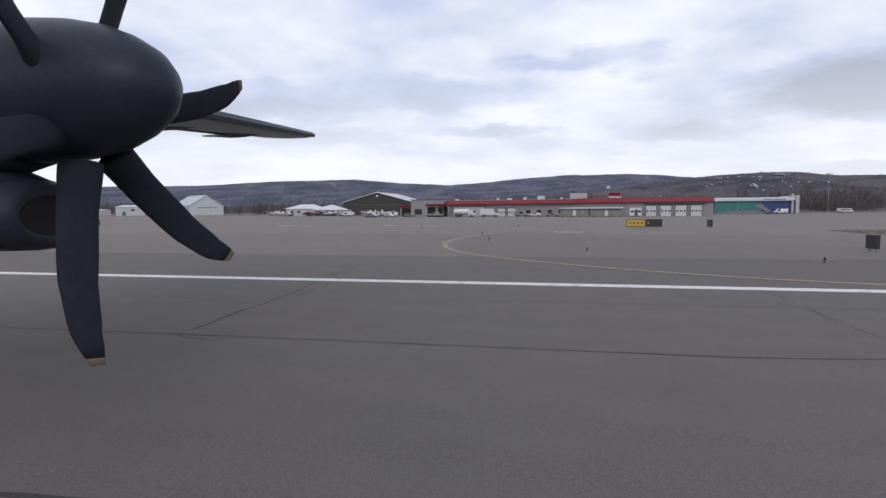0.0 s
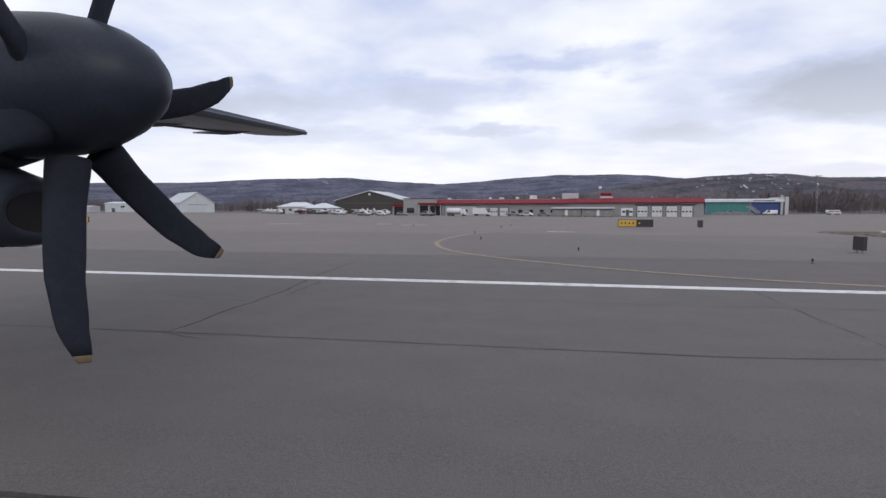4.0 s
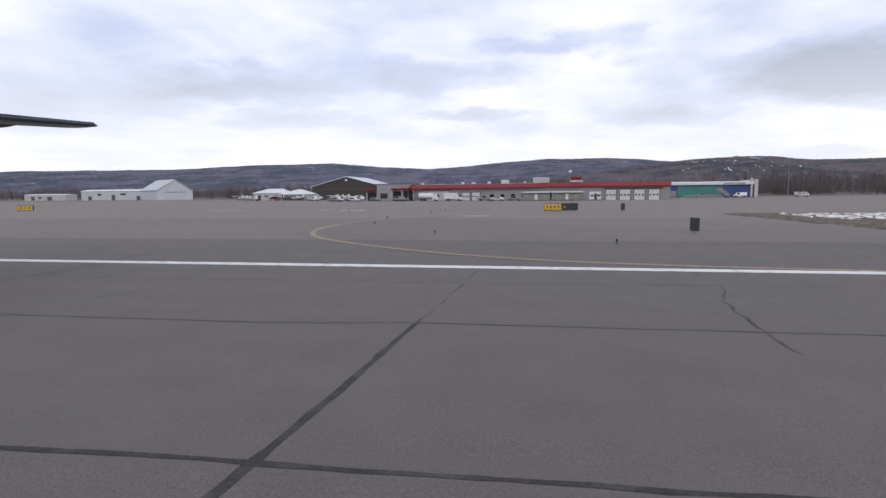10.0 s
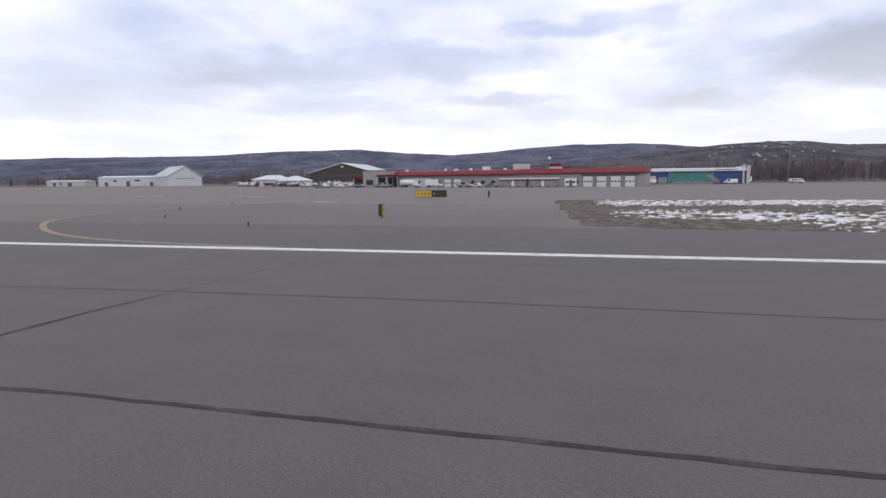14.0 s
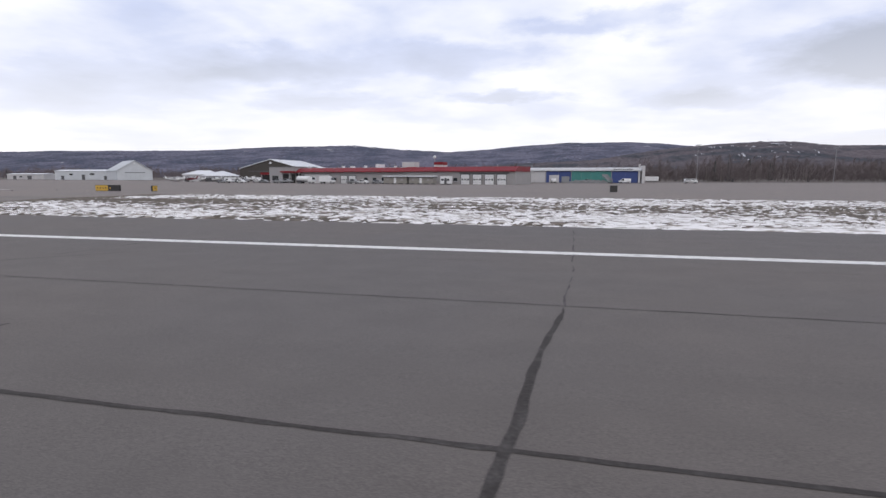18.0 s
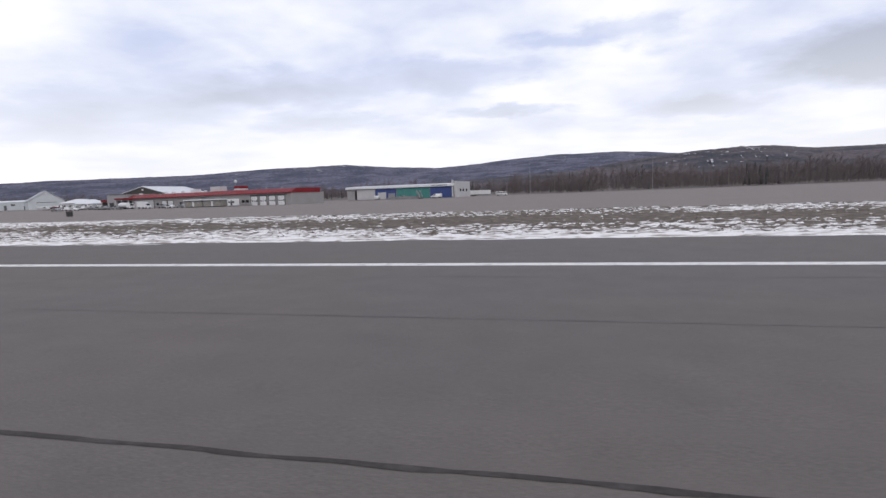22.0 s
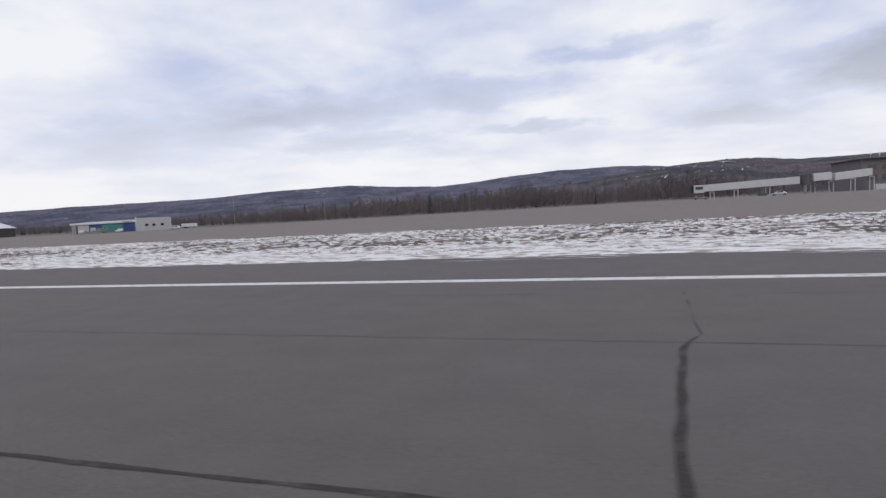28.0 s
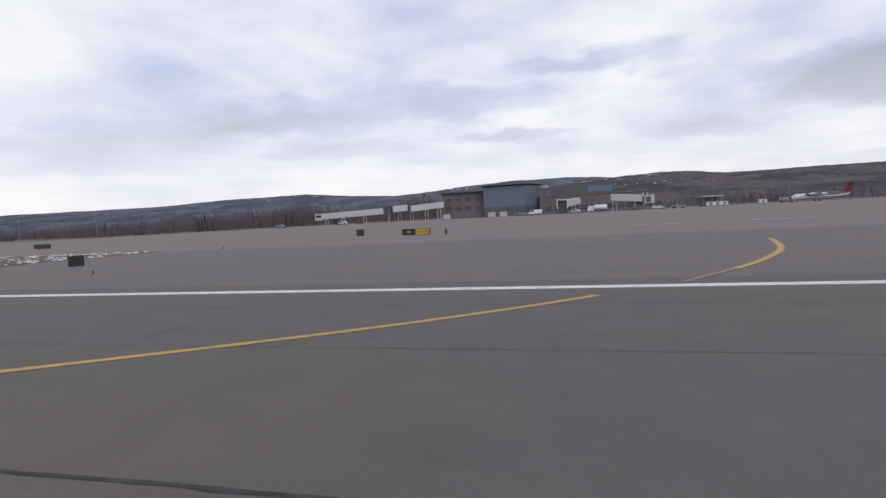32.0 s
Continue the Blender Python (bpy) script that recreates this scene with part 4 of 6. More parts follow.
# ---- lights, signs and masts on the field ----
def taxi_light(x, y):
    ob = thing("taxiway_light", x, y, 0, "small blue taxiway edge light on a black stake", "taxiway light", "taxiway edge lights")
    bb = B(); tube(bb, (0, 0, -0.03), (0, 0, 0.015), 0.09, 0.08, 14); part("base_plate", bb, LAMP_BODY, ob)
    sb = B(); tube(sb, (0, 0, 0.01), (0, 0, 0.09), 0.013, 0.012, 8); part("stake", sb, LAMP_BODY, ob)
    hb = B(); tube(hb, (0, 0, 0.08), (0, 0, 0.145), 0.04, 0.048, 14); part("lamp_body", hb, LAMP_BODY, ob)
    lb = B(); bmesh.ops.create_uvsphere(lb, u_segments=12, v_segments=8, radius=0.03, matrix=Matrix.Translation((0, 0, 0.155)) @ Matrix.Diagonal((1, 1, 1.3, 1)))
    part("lens", lb, LAMP_BLUE, ob, "blue glass lens", True)
    return ob


first_light = taxi_light(1.5, 26.4)
for x, y in ((9.6, 21.9), (-4.2, 34.8), (-5.8, 43.7), (-4.8, 57.6), (-4.2, 63.5), (-15, 60), (488, 46), (498, 22)):
    copy_thing(first_light, pose(x, y, gz(x, y)))


def field_sign(x, y, rz, width, height, panels, label, lift_z=0.12, group="guidance signs"):
    """panels: (share of the width, material, number of unreadable characters, their material); the front looks along local -y."""
    ob = thing("guidance_sign", x, y, rz, label, "airfield sign", group)
    hb = B(); box(hb, -width / 2, width / 2, -0.10, 0.10, lift_z, lift_z + height, 0.02); housing = part("housing", hb, SIGN_BLACK, ob, "black sign housing")
    x0 = -width / 2 + 0.03
    for share, m, chars, cm in panels:
        w = (width - 0.06) * share
        pb = B(); box(pb, x0 + 0.01, x0 + w - 0.01, -0.115, -0.104, lift_z + 0.05, lift_z + height - 0.05); part("panel", pb, m, housing)
        for c in range(chars):
            cw = w / (chars + 0.6)
            cx = x0 + cw * (0.3 + c) + cw * 0.5
            cb = B(); box(cb, cx - cw * 0.2, cx + cw * 0.2, -0.122, -0.117, lift_z + height * 0.40, lift_z + height * 0.62)
            part("character_bar", cb, cm, housing)
        x0 += w
    for lx in (-width * 0.36, 0, width * 0.36) if width > 2 else (-width * 0.3, width * 0.3):
        lb = B(); tube(lb, (lx, 0, -0.05), (lx, 0, lift_z + 0.02), 0.04, 0.04, 8); part("leg", lb, STEEL, ob)
    return ob


YB = [(0.52, SIGN_YELLOW, 4, SIGN_BLACK), (0.18, SIGN_BLACK, 1, SIGN_YELLOW), (0.30, SIGN_BLACK, 0, SIGN_YELLOW)]
BY = [(0.5, SIGN_BLACK, 1, SIGN_YELLOW), (0.5, SIGN_YELLOW, 4, SIGN_BLACK)]
field_sign(9.05, 59.0, 4, 3.55, 0.78, YB, "long yellow and black taxiway guidance sign beside the apron")
field_sign(14.0, 27.6, 98, 0.64, 0.64, [(1.0, SIGN_YELLOW, 1, SIGN_BLACK)], "runway exit sign, yellow face and dark back, on the taxiway edge")
field_sign(15.5, 59.6, 96, 1.0, 0.72, [(1.0, SIGN_YELLOW, 1, SIGN_BLACK)], "small guidance sign with a dark back beside the apron")
field_sign(-65.6, 66, 12, 2.2, 0.75, [(1.0, SIGN_YELLOW, 3, SIGN_BLACK)], "small yellow guidance sign far along the apron")
field_sign(73.0, 73.0, 20, 0.95, 0.85, [(1.0, SIGN_BLACK, 0, SIGN_BLACK)], "square dark sign seen from behind on the apron edge")
field_sign(436.8, 69.5, -6, 3.85, 0.74, [(1.0, SIGN_BLACK, 0, SIGN_BLACK)], "long black guidance sign seen from behind")
field_sign(452.8, 50.0, 78, 0.7, 0.65, [(1.0, SIGN_YELLOW, 1, SIGN_BLACK)], "small yellow sign standing in the snowy turf")
field_sign(494.1, 66.0, 25, 1.0, 0.85, [(1.0, SIGN_BLACK, 0, SIGN_BLACK)], "small square dark sign beside the apron")
field_sign(503.6, 59.9, -14, 3.7, 0.74, BY, "long black and yellow taxiway guidance sign")
field_sign(507.3, 59.2, -60, 0.6, 0.6, [(1.0, SIGN_YELLOW, 1, SIGN_BLACK)], "short yellow guidance sign beside the long one")
field_sign(491.9, 26.5, -111, 0.85, 0.66, [(1.0, SIGN_YELLOW, 1, SIGN_BLACK)], "runway exit sign with a dark back on the taxiway edge")


def lamp_mast(x, y, h):
    ob = thing("light_mast", x, y, 0, "tall galvanised apron floodlight mast before the woods", "light mast", "apron masts")
    pb = B(); tube(pb, (0, 0, -0.1), (0, 0, h), 0.13, 0.06, 12); part("pole", pb, STEEL, ob)
    fb = B(); tube(fb, (0, 0, -0.1), (0, 0, 0.25), 0.45, 0.40, 12); part("footing", fb, WALL_GREY, ob)
    ab = B(); box(ab, -1.3, 1.3, -0.08, 0.08, h - 0.2, h - 0.05); part("crossarm", ab, STEEL, ob)
    for s in (-1.1, -0.4, 0.4, 1.1):
        lb = B(); box(lb, s - 0.22, s + 0.22, -0.35, 0.05, h - 0.05, h + 0.3, 0.04); part("floodlight", lb, GREY_PAINT, ob)


for x, y, h in ((132.8, 302, 19), (197, 306, 17)):
    lamp_mast(x, y, h)


# ---- hangars and buildings on the west apron ----
def bay_door(parent, u0, u1, z1, windows=3, m=None, y=-0.12):
    """A sectional bay door with its frame and a row of small windows."""
    fb = B()
    for a, b, c, d in ((u0 - 0.22, u0, 0, z1 + 0.22), (u1, u1 + 0.22, 0, z1 + 0.22), (u0, u1, z1, z1 + 0.22)):
        box(fb, a, b, y - 0.10, y + 0.1, c, d)
    part("door_frame", fb, FRAME, parent)
    db = B()
    k = 5
    for i in range(k):
        box(db, u0, u1, y - 0.03, y + 0.05, z1 * i / k + 0.012, z1 * (i + 1) / k - 0.012)
    door = part("bay_door", db, m or DOOR_WHITE, parent, "white sectional bay door")
    for i in range(windows):
        c = u0 + (u1 - u0) * (i + 0.5) / windows
        w = (u1 - u0) / windows * 0.26
        wb = B(); box(wb, c - w, c + w, y - 0.055, y - 0.034, z1 * 0.42, z1 * 0.57); part("pane", wb, WINDOW, door)


def red_terminal():
    L = 114.0
    ob = thing("maintenance_building", -61.5, 212.6, -12, "long low grey building with red roof and white bay doors", "building")
    wb = B(); box(wb, -0.6, 4.6, 0, 16, -0.3, 4.3); box(wb, 12, 70, 0.4, 18, -0.3, 4.6); box(wb, 70, L, 0, 20, -0.3, 4.7)
    wall = part("wall", wb, WALL_GREY, ob, "grey ribbed metal wall")
    tb = B(); box(tb, 4.6, 18.6, -0.5, 14, -0.3, 6.7, 0.05); part("tower_block", tb, WALL_MID, ob, "pale grey raised entrance block")
    cb = B(); box(cb, 4.3, 18.9, -0.8, 14.3, 6.7, 6.85); part("coping", cb, CHARCOAL, ob)
    for u0, u1, z0, z1 in ((18.9, 70, 4.6, 6.2), (70, L + 0.3, 4.7, 6.35)):
        rb = B(); prism(rb, [(-0.75, z0 - 0.12), (-0.75, z0 + 0.12), (2.6, z1), (17.5, z1 + 0.1), (17.5, z0 - 0.12)], u0, u1, "x")
        roof = part("roof", rb, RED_ROOF, ob, "red sloped metal roof edge")
        for i in range(int((u1 - u0) / 2.2)):
            sb = B(); u = u0 + 1 + i * 2.2
            prism(sb, [(-0.79, z0 + 0.10), (-0.79, z0 + 0.2), (2.6, z1 + 0.08), (2.6, z1)], u, u + 0.10, "x")
            part("seam", sb, RED_ROOF, roof)
    gb = B(); box(gb, -0.6, 4.6, -0.3, 0.2, 3.5, 4.4); part("red_fascia", gb, RED_ROOF, ob, "red painted fascia")
    kb = B(); box(kb, 11.6, 18.6, -1.7, -0.5, 4.25, 4.95); box(kb, 18.6, 21.6, -1.7, 0.4, 4.25, 4.47); part("canopy", kb, RED_ROOF, ob, "red painted canopy over the open bays")
    # the bays are solid blocks, their inner shade put into the colour
    for u0, u1, z1 in ((0.1, 4.2, 3.4), (12.0, 15.9, 3.7), (16.5, 18.5, 3.7), (18.9, 20.9, 3.7)):
        db = B(); box(db, u0, u1, -0.56 if 5 < u0 < 18.5 else -0.05, 0.5, 0, z1); part("open_bay", db, PAINTED_SHADE, ob, "near-black block painted as a shaded open bay")
    for u in (11.8, 16.2, 21.3):
        cb = B(); box(cb, u - 0.12, u + 0.12, -1.6, -1.36, -0.2, 4.15); part("canopy_post", cb, WALL_LIGHT, ob)
    qb = B(); box(qb, 6.2, 9.4, -0.62, -0.5, 1.0, 3.0); part("entrance_glazing", qb, WINDOW, ob)
    bay_door(ob, 22.6, 35.6, 3.6, 0, WALL_LIGHT, 0.28)
    for u0, u1 in ((41, 44), (44.9, 48)):
        bay_door(ob, u0, u1, 3.0, 3, y=0.28)
    fr = B(); box(fr, 92.9, 111.8, -0.10, 0.1, 3.75, 4.25); part("door_header", fr, FRAME, ob)
    for i in range(4):
        bay_door(ob, 93.6 + i * 4.6, 96.9 + i * 4.6, 3.5, 3)
    for i, u in enumerate((37.2, 52, 56, 60, 64, 88.5, 90.6)):
        nb = B(); box(nb, u, u + 1.5, 0.28 if u < 70 else -0.10, 0.5, 1.1, 2.3); part("window", nb, WINDOW, ob)
        sb = B(); box(sb, u - 0.1, u + 1.6, 0.20 if u < 70 else -0.16, 0.5, 1.0, 1.1); part("sill", sb, WHITE_ROOF, ob)
    for u0, u1, z0, z1, m, nm in ((67.4, 72.8, 6.3, 8.3, WALL_LIGHT, "roof_plant_box"), (55.4, 57.3, 5.4, 7.6, WHITE_ROOF, "roof_vent_box"), (46, 57, 5.5, 6.3, WALL_GREY, "roof_plant_box"), (81, 84.8, 6.3, 7.1, WALL_LIGHT, "roof_plant_box"), (81, 84.8, 7.45, 8.2, RED_ROOF, "roof_plant_cap")):
        pb = B(); box(pb, u0, u1, 3.5, 7.5, z0 - 0.3, z1, 0.06); part(nm, pb, m, ob, "box shaped roof plant room")
    mb = B(); tube(mb, (80.6, 5, 6.0), (80.6, 5, 9.7), 0.10, 0.08, 8); mast = part("radome_mast", mb, STEEL, ob, "short steel roof mast")
    bb = B(); bmesh.ops.create_uvsphere(bb, u_segments=14, v_segments=10, radius=0.6, matrix=Matrix.Translation((80.6, 5, 10.1))); part("radome", bb, WHITE_ROOF, mast, "small white radome", True)
    for u, w, h in ((22.5, 1.0, 6.9), (39.6, 0.8, 7.0), (43.8, 1.5, 6.9), (50.2, 0.9, 7.1), (64.0, 0.8, 6.9)):
        vb = B(); box(vb, u, u + w, 3.0, 4.2, 5.6, h, 0.04); part("roof_vent_box", vb, WHITE_ROOF, ob, "small white roof vent box")
    ub = B(); box(ub, 14.2, 69.6, 17.0, 17.4, 5.9, 6.55); part("roof_upstand", ub, WHITE_ROOF, ob, "thin white snow line along the roof ridge")
    for u in (37, 66, 98, 106):
        vb = B(); tube(vb, (u, 4, 5), (u, 4, 7.0), 0.18, 0.18, 10); part("roof_pipe", vb, STEEL, ob)


def teal_hangar():
    L, D = 58.0, 23.0
    ob = thing("hangar", 42, 261, -5, "long hangar with teal and blue walls and a white roof edge", "hangar", z=-0.4)
    wb = B(); box(wb, 0, L, 0.5, D, -0.2, 5.4); part("wall", wb, WALL_GREY, ob, "grey metal wall")
    for u0, u1, m, lab in ((0, 4.4, WALL_MID, "grey wall panel"), (5.6, 15.6, WALL_LIGHT, "pale grey wall panel"), (16, 27.4, BLUE, "blue painted hangar door"), (27.7, 45.2, TEAL, "teal painted hangar door"), (45.5, 57.0, BLUE, "blue painted hangar door")):
        n = max(2, int((u1 - u0) / 3.9))
        for i in range(n):
            a, b = u0 + (u1 - u0) * i / n, u0 + (u1 - u0) * (i + 1) / n
            pb = B(); box(pb, a + 0.03, b - 0.03, 0.26 + 0.12 * (i % 2), 0.48 + 0.02 * (i % 2), 0, 5.2); part("door_leaf", pb, m, ob, lab)
    rb = B(); prism(rb, [(-0.4, 5.4), (-0.4, 6.5), (D / 2, 7.0), (D + 0.2, 6.5), (D + 0.2, 5.4)], -0.5, L + 0.2, "x"); part("roof", rb, WHITE_ROOF, ob, "white metal roof with a deep edge")
    eb = B(); box(eb, L + 0.25, L + 1.6, -0.8, D, -0.2, 7.6, 0.06); end = part("end_block", eb, WALL_LIGHT, ob, "pale end wall block")
    for y in (4, 9, 15):
        nb = B(); box(nb, L + 1.55, L + 1.66, y, y + 2.2, 2.6, 3.9); part("window", nb, WINDOW, end)
    cb = B(); box(cb, 56.8, 57.6, -0.3, 0.3, 0, 8.3); part("pilaster", cb, WALL_LIGHT, ob)
    for u, w, h, m in ((17.5, 4.5, 3.4, WALL_LIGHT), (23.2, 3.6, 2.8, GREY_PAINT)):
        db = B(); box(db, u, u + w, -0.02, 0.24, 0, h); part("bay_infill", db, m, ob)
    vb = B(); box(vb, 4.5, 5.5, 0.2, 0.5, 0, 4.6); part("open_gap", vb, PAINTED_SHADE, ob, "near-black block painted as a shaded gap beside the doors")
    for i in range(9):
        tb = B(); box(tb, 46.2 + i * 0.95, 46.85 + i * 0.95, -0.46, -0.41, 5.75, 6.25); part("sign_bar", tb, FRAME, ob)
    gb = B(); box(gb, -0.5, L + 0.2, -0.44, -0.40, 5.28, 5.42); part("gutter", gb, FRAME, ob, "thin dark line under the roof edge")
    for u in (8, 30, 50):
        vb = B(); tube(vb, (u, 9, 6.6), (u, 9, 7.9), 0.2, 0.2, 10); part("roof_pipe", vb, STEEL, ob)


def gable_hangar(name, x, y, rz, width, length, eave, peak, wall_m, roof_m, label, door_m, door_w, door_h, roof_label):
    ob = thing(name, x, y, rz, label, "hangar")
    h = width / 2
    wb = B(); prism(wb, [(-h, -0.2), (h, -0.2), (h, eave), (0, peak), (-h, eave)], 0, length, "y"); part("wall", wb, wall_m, ob)
    for s in (-1, 1):
        rb = B(); prism(rb, [(0, peak + 0.04), (s * (h + 0.5), eave - 0.12), (s * (h + 0.5), eave + 0.16), (0, peak + 0.34)], -0.6, length + 0.6, "y"); roof = part("roof", rb, roof_m, ob, roof_label)
        for i in range(int(length / 3)):
            sb = B(); prism(sb, [(0, peak + 0.34), (s * (h + 0.5), eave + 0.16), (s * (h + 0.5), eave + 0.24), (0, peak + 0.42)], 0.5 + i * 3, 0.62 + i * 3, "y"); part("seam", sb, roof_m, roof)
    n = 4
    for i in range(n):
        a = -door_w / 2 + door_w * i / n
        db = B(); box(db, a + 0.04, a + door_w / n - 0.04, -0.22 - 0.07 * (i % 2), -0.03, 0, door_h); part("door_leaf", db, door_m, ob)
    tb = B(); box(tb, -door_w / 2 - 0.4, door_w / 2 + 0.4, -0.36, -0.02, door_h, door_h + 0.35); part("door_track", tb, FRAME, ob)
    vb = B(); box(vb, -0.6, 0.6, -0.12, 0.02, peak - 2.2, peak - 1.2); part("gable_vent", vb, WHITE_ROOF, ob)
    return ob


red_terminal()
teal_hangar()
gable_hangar("hangar", -92, 272, 0, 38, 36, 6.9, 11.9, DARK_CLAD, WHITE_ROOF, "dark brown gabled hangar with a snowy white roof", DARK_CLAD, 26, 5.4, "white snow covered roof slope")
gable_hangar("hangar", -240, 338, 54, 23, 38, 6.6, 14.0, WHITE_FABRIC, WHITE_FABRIC, "tall white gabled hangar with ribbed sheeting", WHITE_FABRIC, 12, 5.2, "white ribbed roof slope")


def low_hall(x, y, rz, L, D, h, m, label, doors, wins, rise=0.9, hip=None):
    ob = thing("storage_hall", x, y, rz, label, "building")
    wb = B(); box(wb, 0, L, 0, D, -0.2, h, 0.05); part("wall", wb, m, ob)
    rb = B()
    if hip:
        loft(rb, [[(-0.5, -0.5, h), (L + 0.5, -0.5, h), (L + 0.5, D + 0.5, h), (-0.5, D + 0.5, h)], [(-0.5, -0.5, h + 0.2), (L + 0.5, -0.5, h + 0.2), (L + 0.5, D + 0.5, h + 0.2), (-0.5, D + 0.5, h + 0.2)],
                  [(L * hip[0], D * 0.45, h + rise), (L * hip[1], D * 0.45, h + rise), (L * hip[1], D * 0.55, h + rise), (L * hip[0], D * 0.55, h + rise)]])
    else:
        prism(rb, [(-0.4, h), (-0.4, h + 0.2), (D / 2, h + rise), (D + 0.4, h + 0.2), (D + 0.4, h)], -0.3, L + 0.3, "x")
    part("roof", rb, WHITE_ROOF, ob, "pale low roof")
    for a, b, z1 in doors:
        db = B(); box(db, a, b, -0.08, 0.05, 0, z1); part("door", db, FRAME, ob)
    for a, b, z0, z1 in wins:
        nb = B(); box(nb, a, b, -0.07, 0.05, z0, z1); part("window", nb, WINDOW, ob)
        sb = B(); box(sb, a - 0.1, b + 0.1, -0.14, 0.05, z0 - 0.12, z0); part("sill", sb, WHITE_ROOF, ob)


low_hall(-333, 357, 0, 68, 14, 6.6, WHITE_FABRIC, "long low white storage hall beside the tall hangar", [(6, 9, 3), (26, 29, 4), (47, 50, 3)], [(14, 17.5, 3.4, 4.8), (33.5, 38, 3.6, 5.0), (53, 56, 1.4, 2.2)], 1.4)
low_hall(-400, 372, 4, 36, 12, 4.2, WALL_LIGHT, "low pale shed far along the apron", [(6, 9, 3), (20, 24, 3)], [(12, 15, 1.5, 2.6)])
low_hall(-137, 258, -4, 17, 10, 3.6, WALL_LIGHT, "white gabled shed beside parked aircraft", [(1.2, 4.2, 2.6), (12, 15.5, 2.6)], [(6.5, 8.5, 1.6, 2.6)], 2.4, (0.36, 0.8))
low_hall(-118.5, 250, -6, 14.5, 10, 2.9, WALL_MID, "low white roofed aircraft shelter beside the dark hangar", [(1.5, 13, 2.4)], [], 2.6, (0.52, 0.62))


def portable(x, y, rz, L, label, m, h=2.7, D=3.0, roof=True):
    ob = thing("portable_building", x, y, rz, label, "portable building", "portable buildings on the apron")
    wb = B(); box(wb, 0, L, 0, D, 0.3, h, 0.04); part("wall", wb, m, ob)
    for i in range(4):
        fb = B(); box(fb, 0.4 + i * (L - 1.1) / 3, 0.75 + i * (L - 1.1) / 3, 0.3, D - 0.3, -0.1, 0.32); part("skid", fb, FRAME, ob)
    if roof:
        rb = B(); box(rb, -0.25, L + 0.25, -0.55, D + 0.2, h, h + 0.42, 0.04); part("roof", rb, WHITE_ROOF, ob, "flat white snowy roof")
    db = B(); box(db, L * 0.45, L * 0.45 + 0.95, -0.05, 0.05, 0.35, 2.3); part("door", db, WHITE_PAINT if roof else FRAME, ob)
    if roof:
        ub = B(); box(ub, -0.2, L + 0.2, -0.5, D + 0.15, h - 0.28, h - 0.004); part("soffit", ub, FRAME, ob, "dark underside of the roof")
    for a in (0.12, 0.75):
        nb = B(); box(nb, L * a, L * a + 0.9, -0.04, 0.05, 1.35, 1.95); part("window", nb, WINDOW if not roof else WALL_MID, ob)


RA = radians(-12)
def by_red(u, v):
    """A spot before the long building: u along its front, v metres out from it."""
    return -61.5 + u * math.cos(RA) + v * math.sin(RA), 212.6 + u * math.sin(RA) - v * math.cos(RA)


portable(*by_red(66.5, 9), -12, 9.6, "tan portable building with a flat white roof", TAN)
portable(*by_red(77.0, 9), -12, 9.6, "tan portable building with a flat white roof", TAN)
portable(*by_red(89.0, 8), -12, 3.5, "small white portable cabin with a dark door", WHITE_PAINT, 2.9, 2.6, False)


def ploughed_pile(x, y, rz, L, W, H):
    """A long low grey mound with an uneven crest, added for an unclear grey patch."""
    nx, ny = 44, 14
    v = []
    for i in range(nx + 1):
        for j in range(ny + 1):
            a, b = i / nx * 2 - 1, j / ny * 2 - 1
            px, py = a * L / 2, b * W / 2
            body = max(0.0, 1 - a ** 4) ** 0.7 * max(0.0, 1 - b * b)
            v.append((px, py, -0.06 + H * body * (0.85 + 0.45 * fnoise(px * 0.55, py * 0.8, 3.0, 4))))
    f = [(i * (ny + 1) + j, (i + 1) * (ny + 1) + j, (i + 1) * (ny + 1) + j + 1, i * (ny + 1) + j + 1) for i in range(nx) for j in range(ny)]
    ob = raw("ploughed_pile", v, f, MOUND_GREY, "long low grey mound added before the hangar doors", "snow heap", "", True)
    ob.matrix_basis = pose(x, y, gz(x, y), 0, 0, rz)


ploughed_pile(77, 247, 1, 19.0, 4.5, 1.7)


# ---- vehicles and parked aircraft ----
def wheels(parent, xs, half, r=0.36, w=0.24):
    for x in xs:
        for s in (-1, 1):
            tb = B(); tube(tb, (x, s * half - w / 2, r - 0.01), (x, s * half + w / 2, r - 0.01), r, r, 18); wh = part("wheel", tb, RUBBER, parent, "black wheel")
            hb = B(); tube(hb, (x, s * (half + w / 2) - 0.01, r), (x, s * (half + w / 2) + 0.02, r), r * 0.55, r * 0.5, 12); part("rim", hb, STEEL, wh)


def car_body(ob, outline, half, m, glass_outline):
    bb = B(); prism(bb, outline, -half, half, "y"); bmesh.ops.bevel(bb, geom=list(bb.edges), offset=0.06, segments=2, affect="EDGES"); body = part("body", bb, m, ob, "", True)
    for s in (-1, 1):
        gb = B(); prism(gb, glass_outline, s * half - 0.012 if s > 0 else -half - 0.012, s * half + 0.012 if s > 0 else -half + 0.012, "y"); part("side_window", gb, WINDOW, ob)
    x_end = max(p[0] for p in outline)
    for s in (-0.65, 0.65):
        lb = B(); box(lb, x_end - 0.05, x_end + 0.02, s * half - 0.16, s * half + 0.16, 0.62, 0.80, 0.02); part("headlight", lb, WHITE_ROOF, ob)


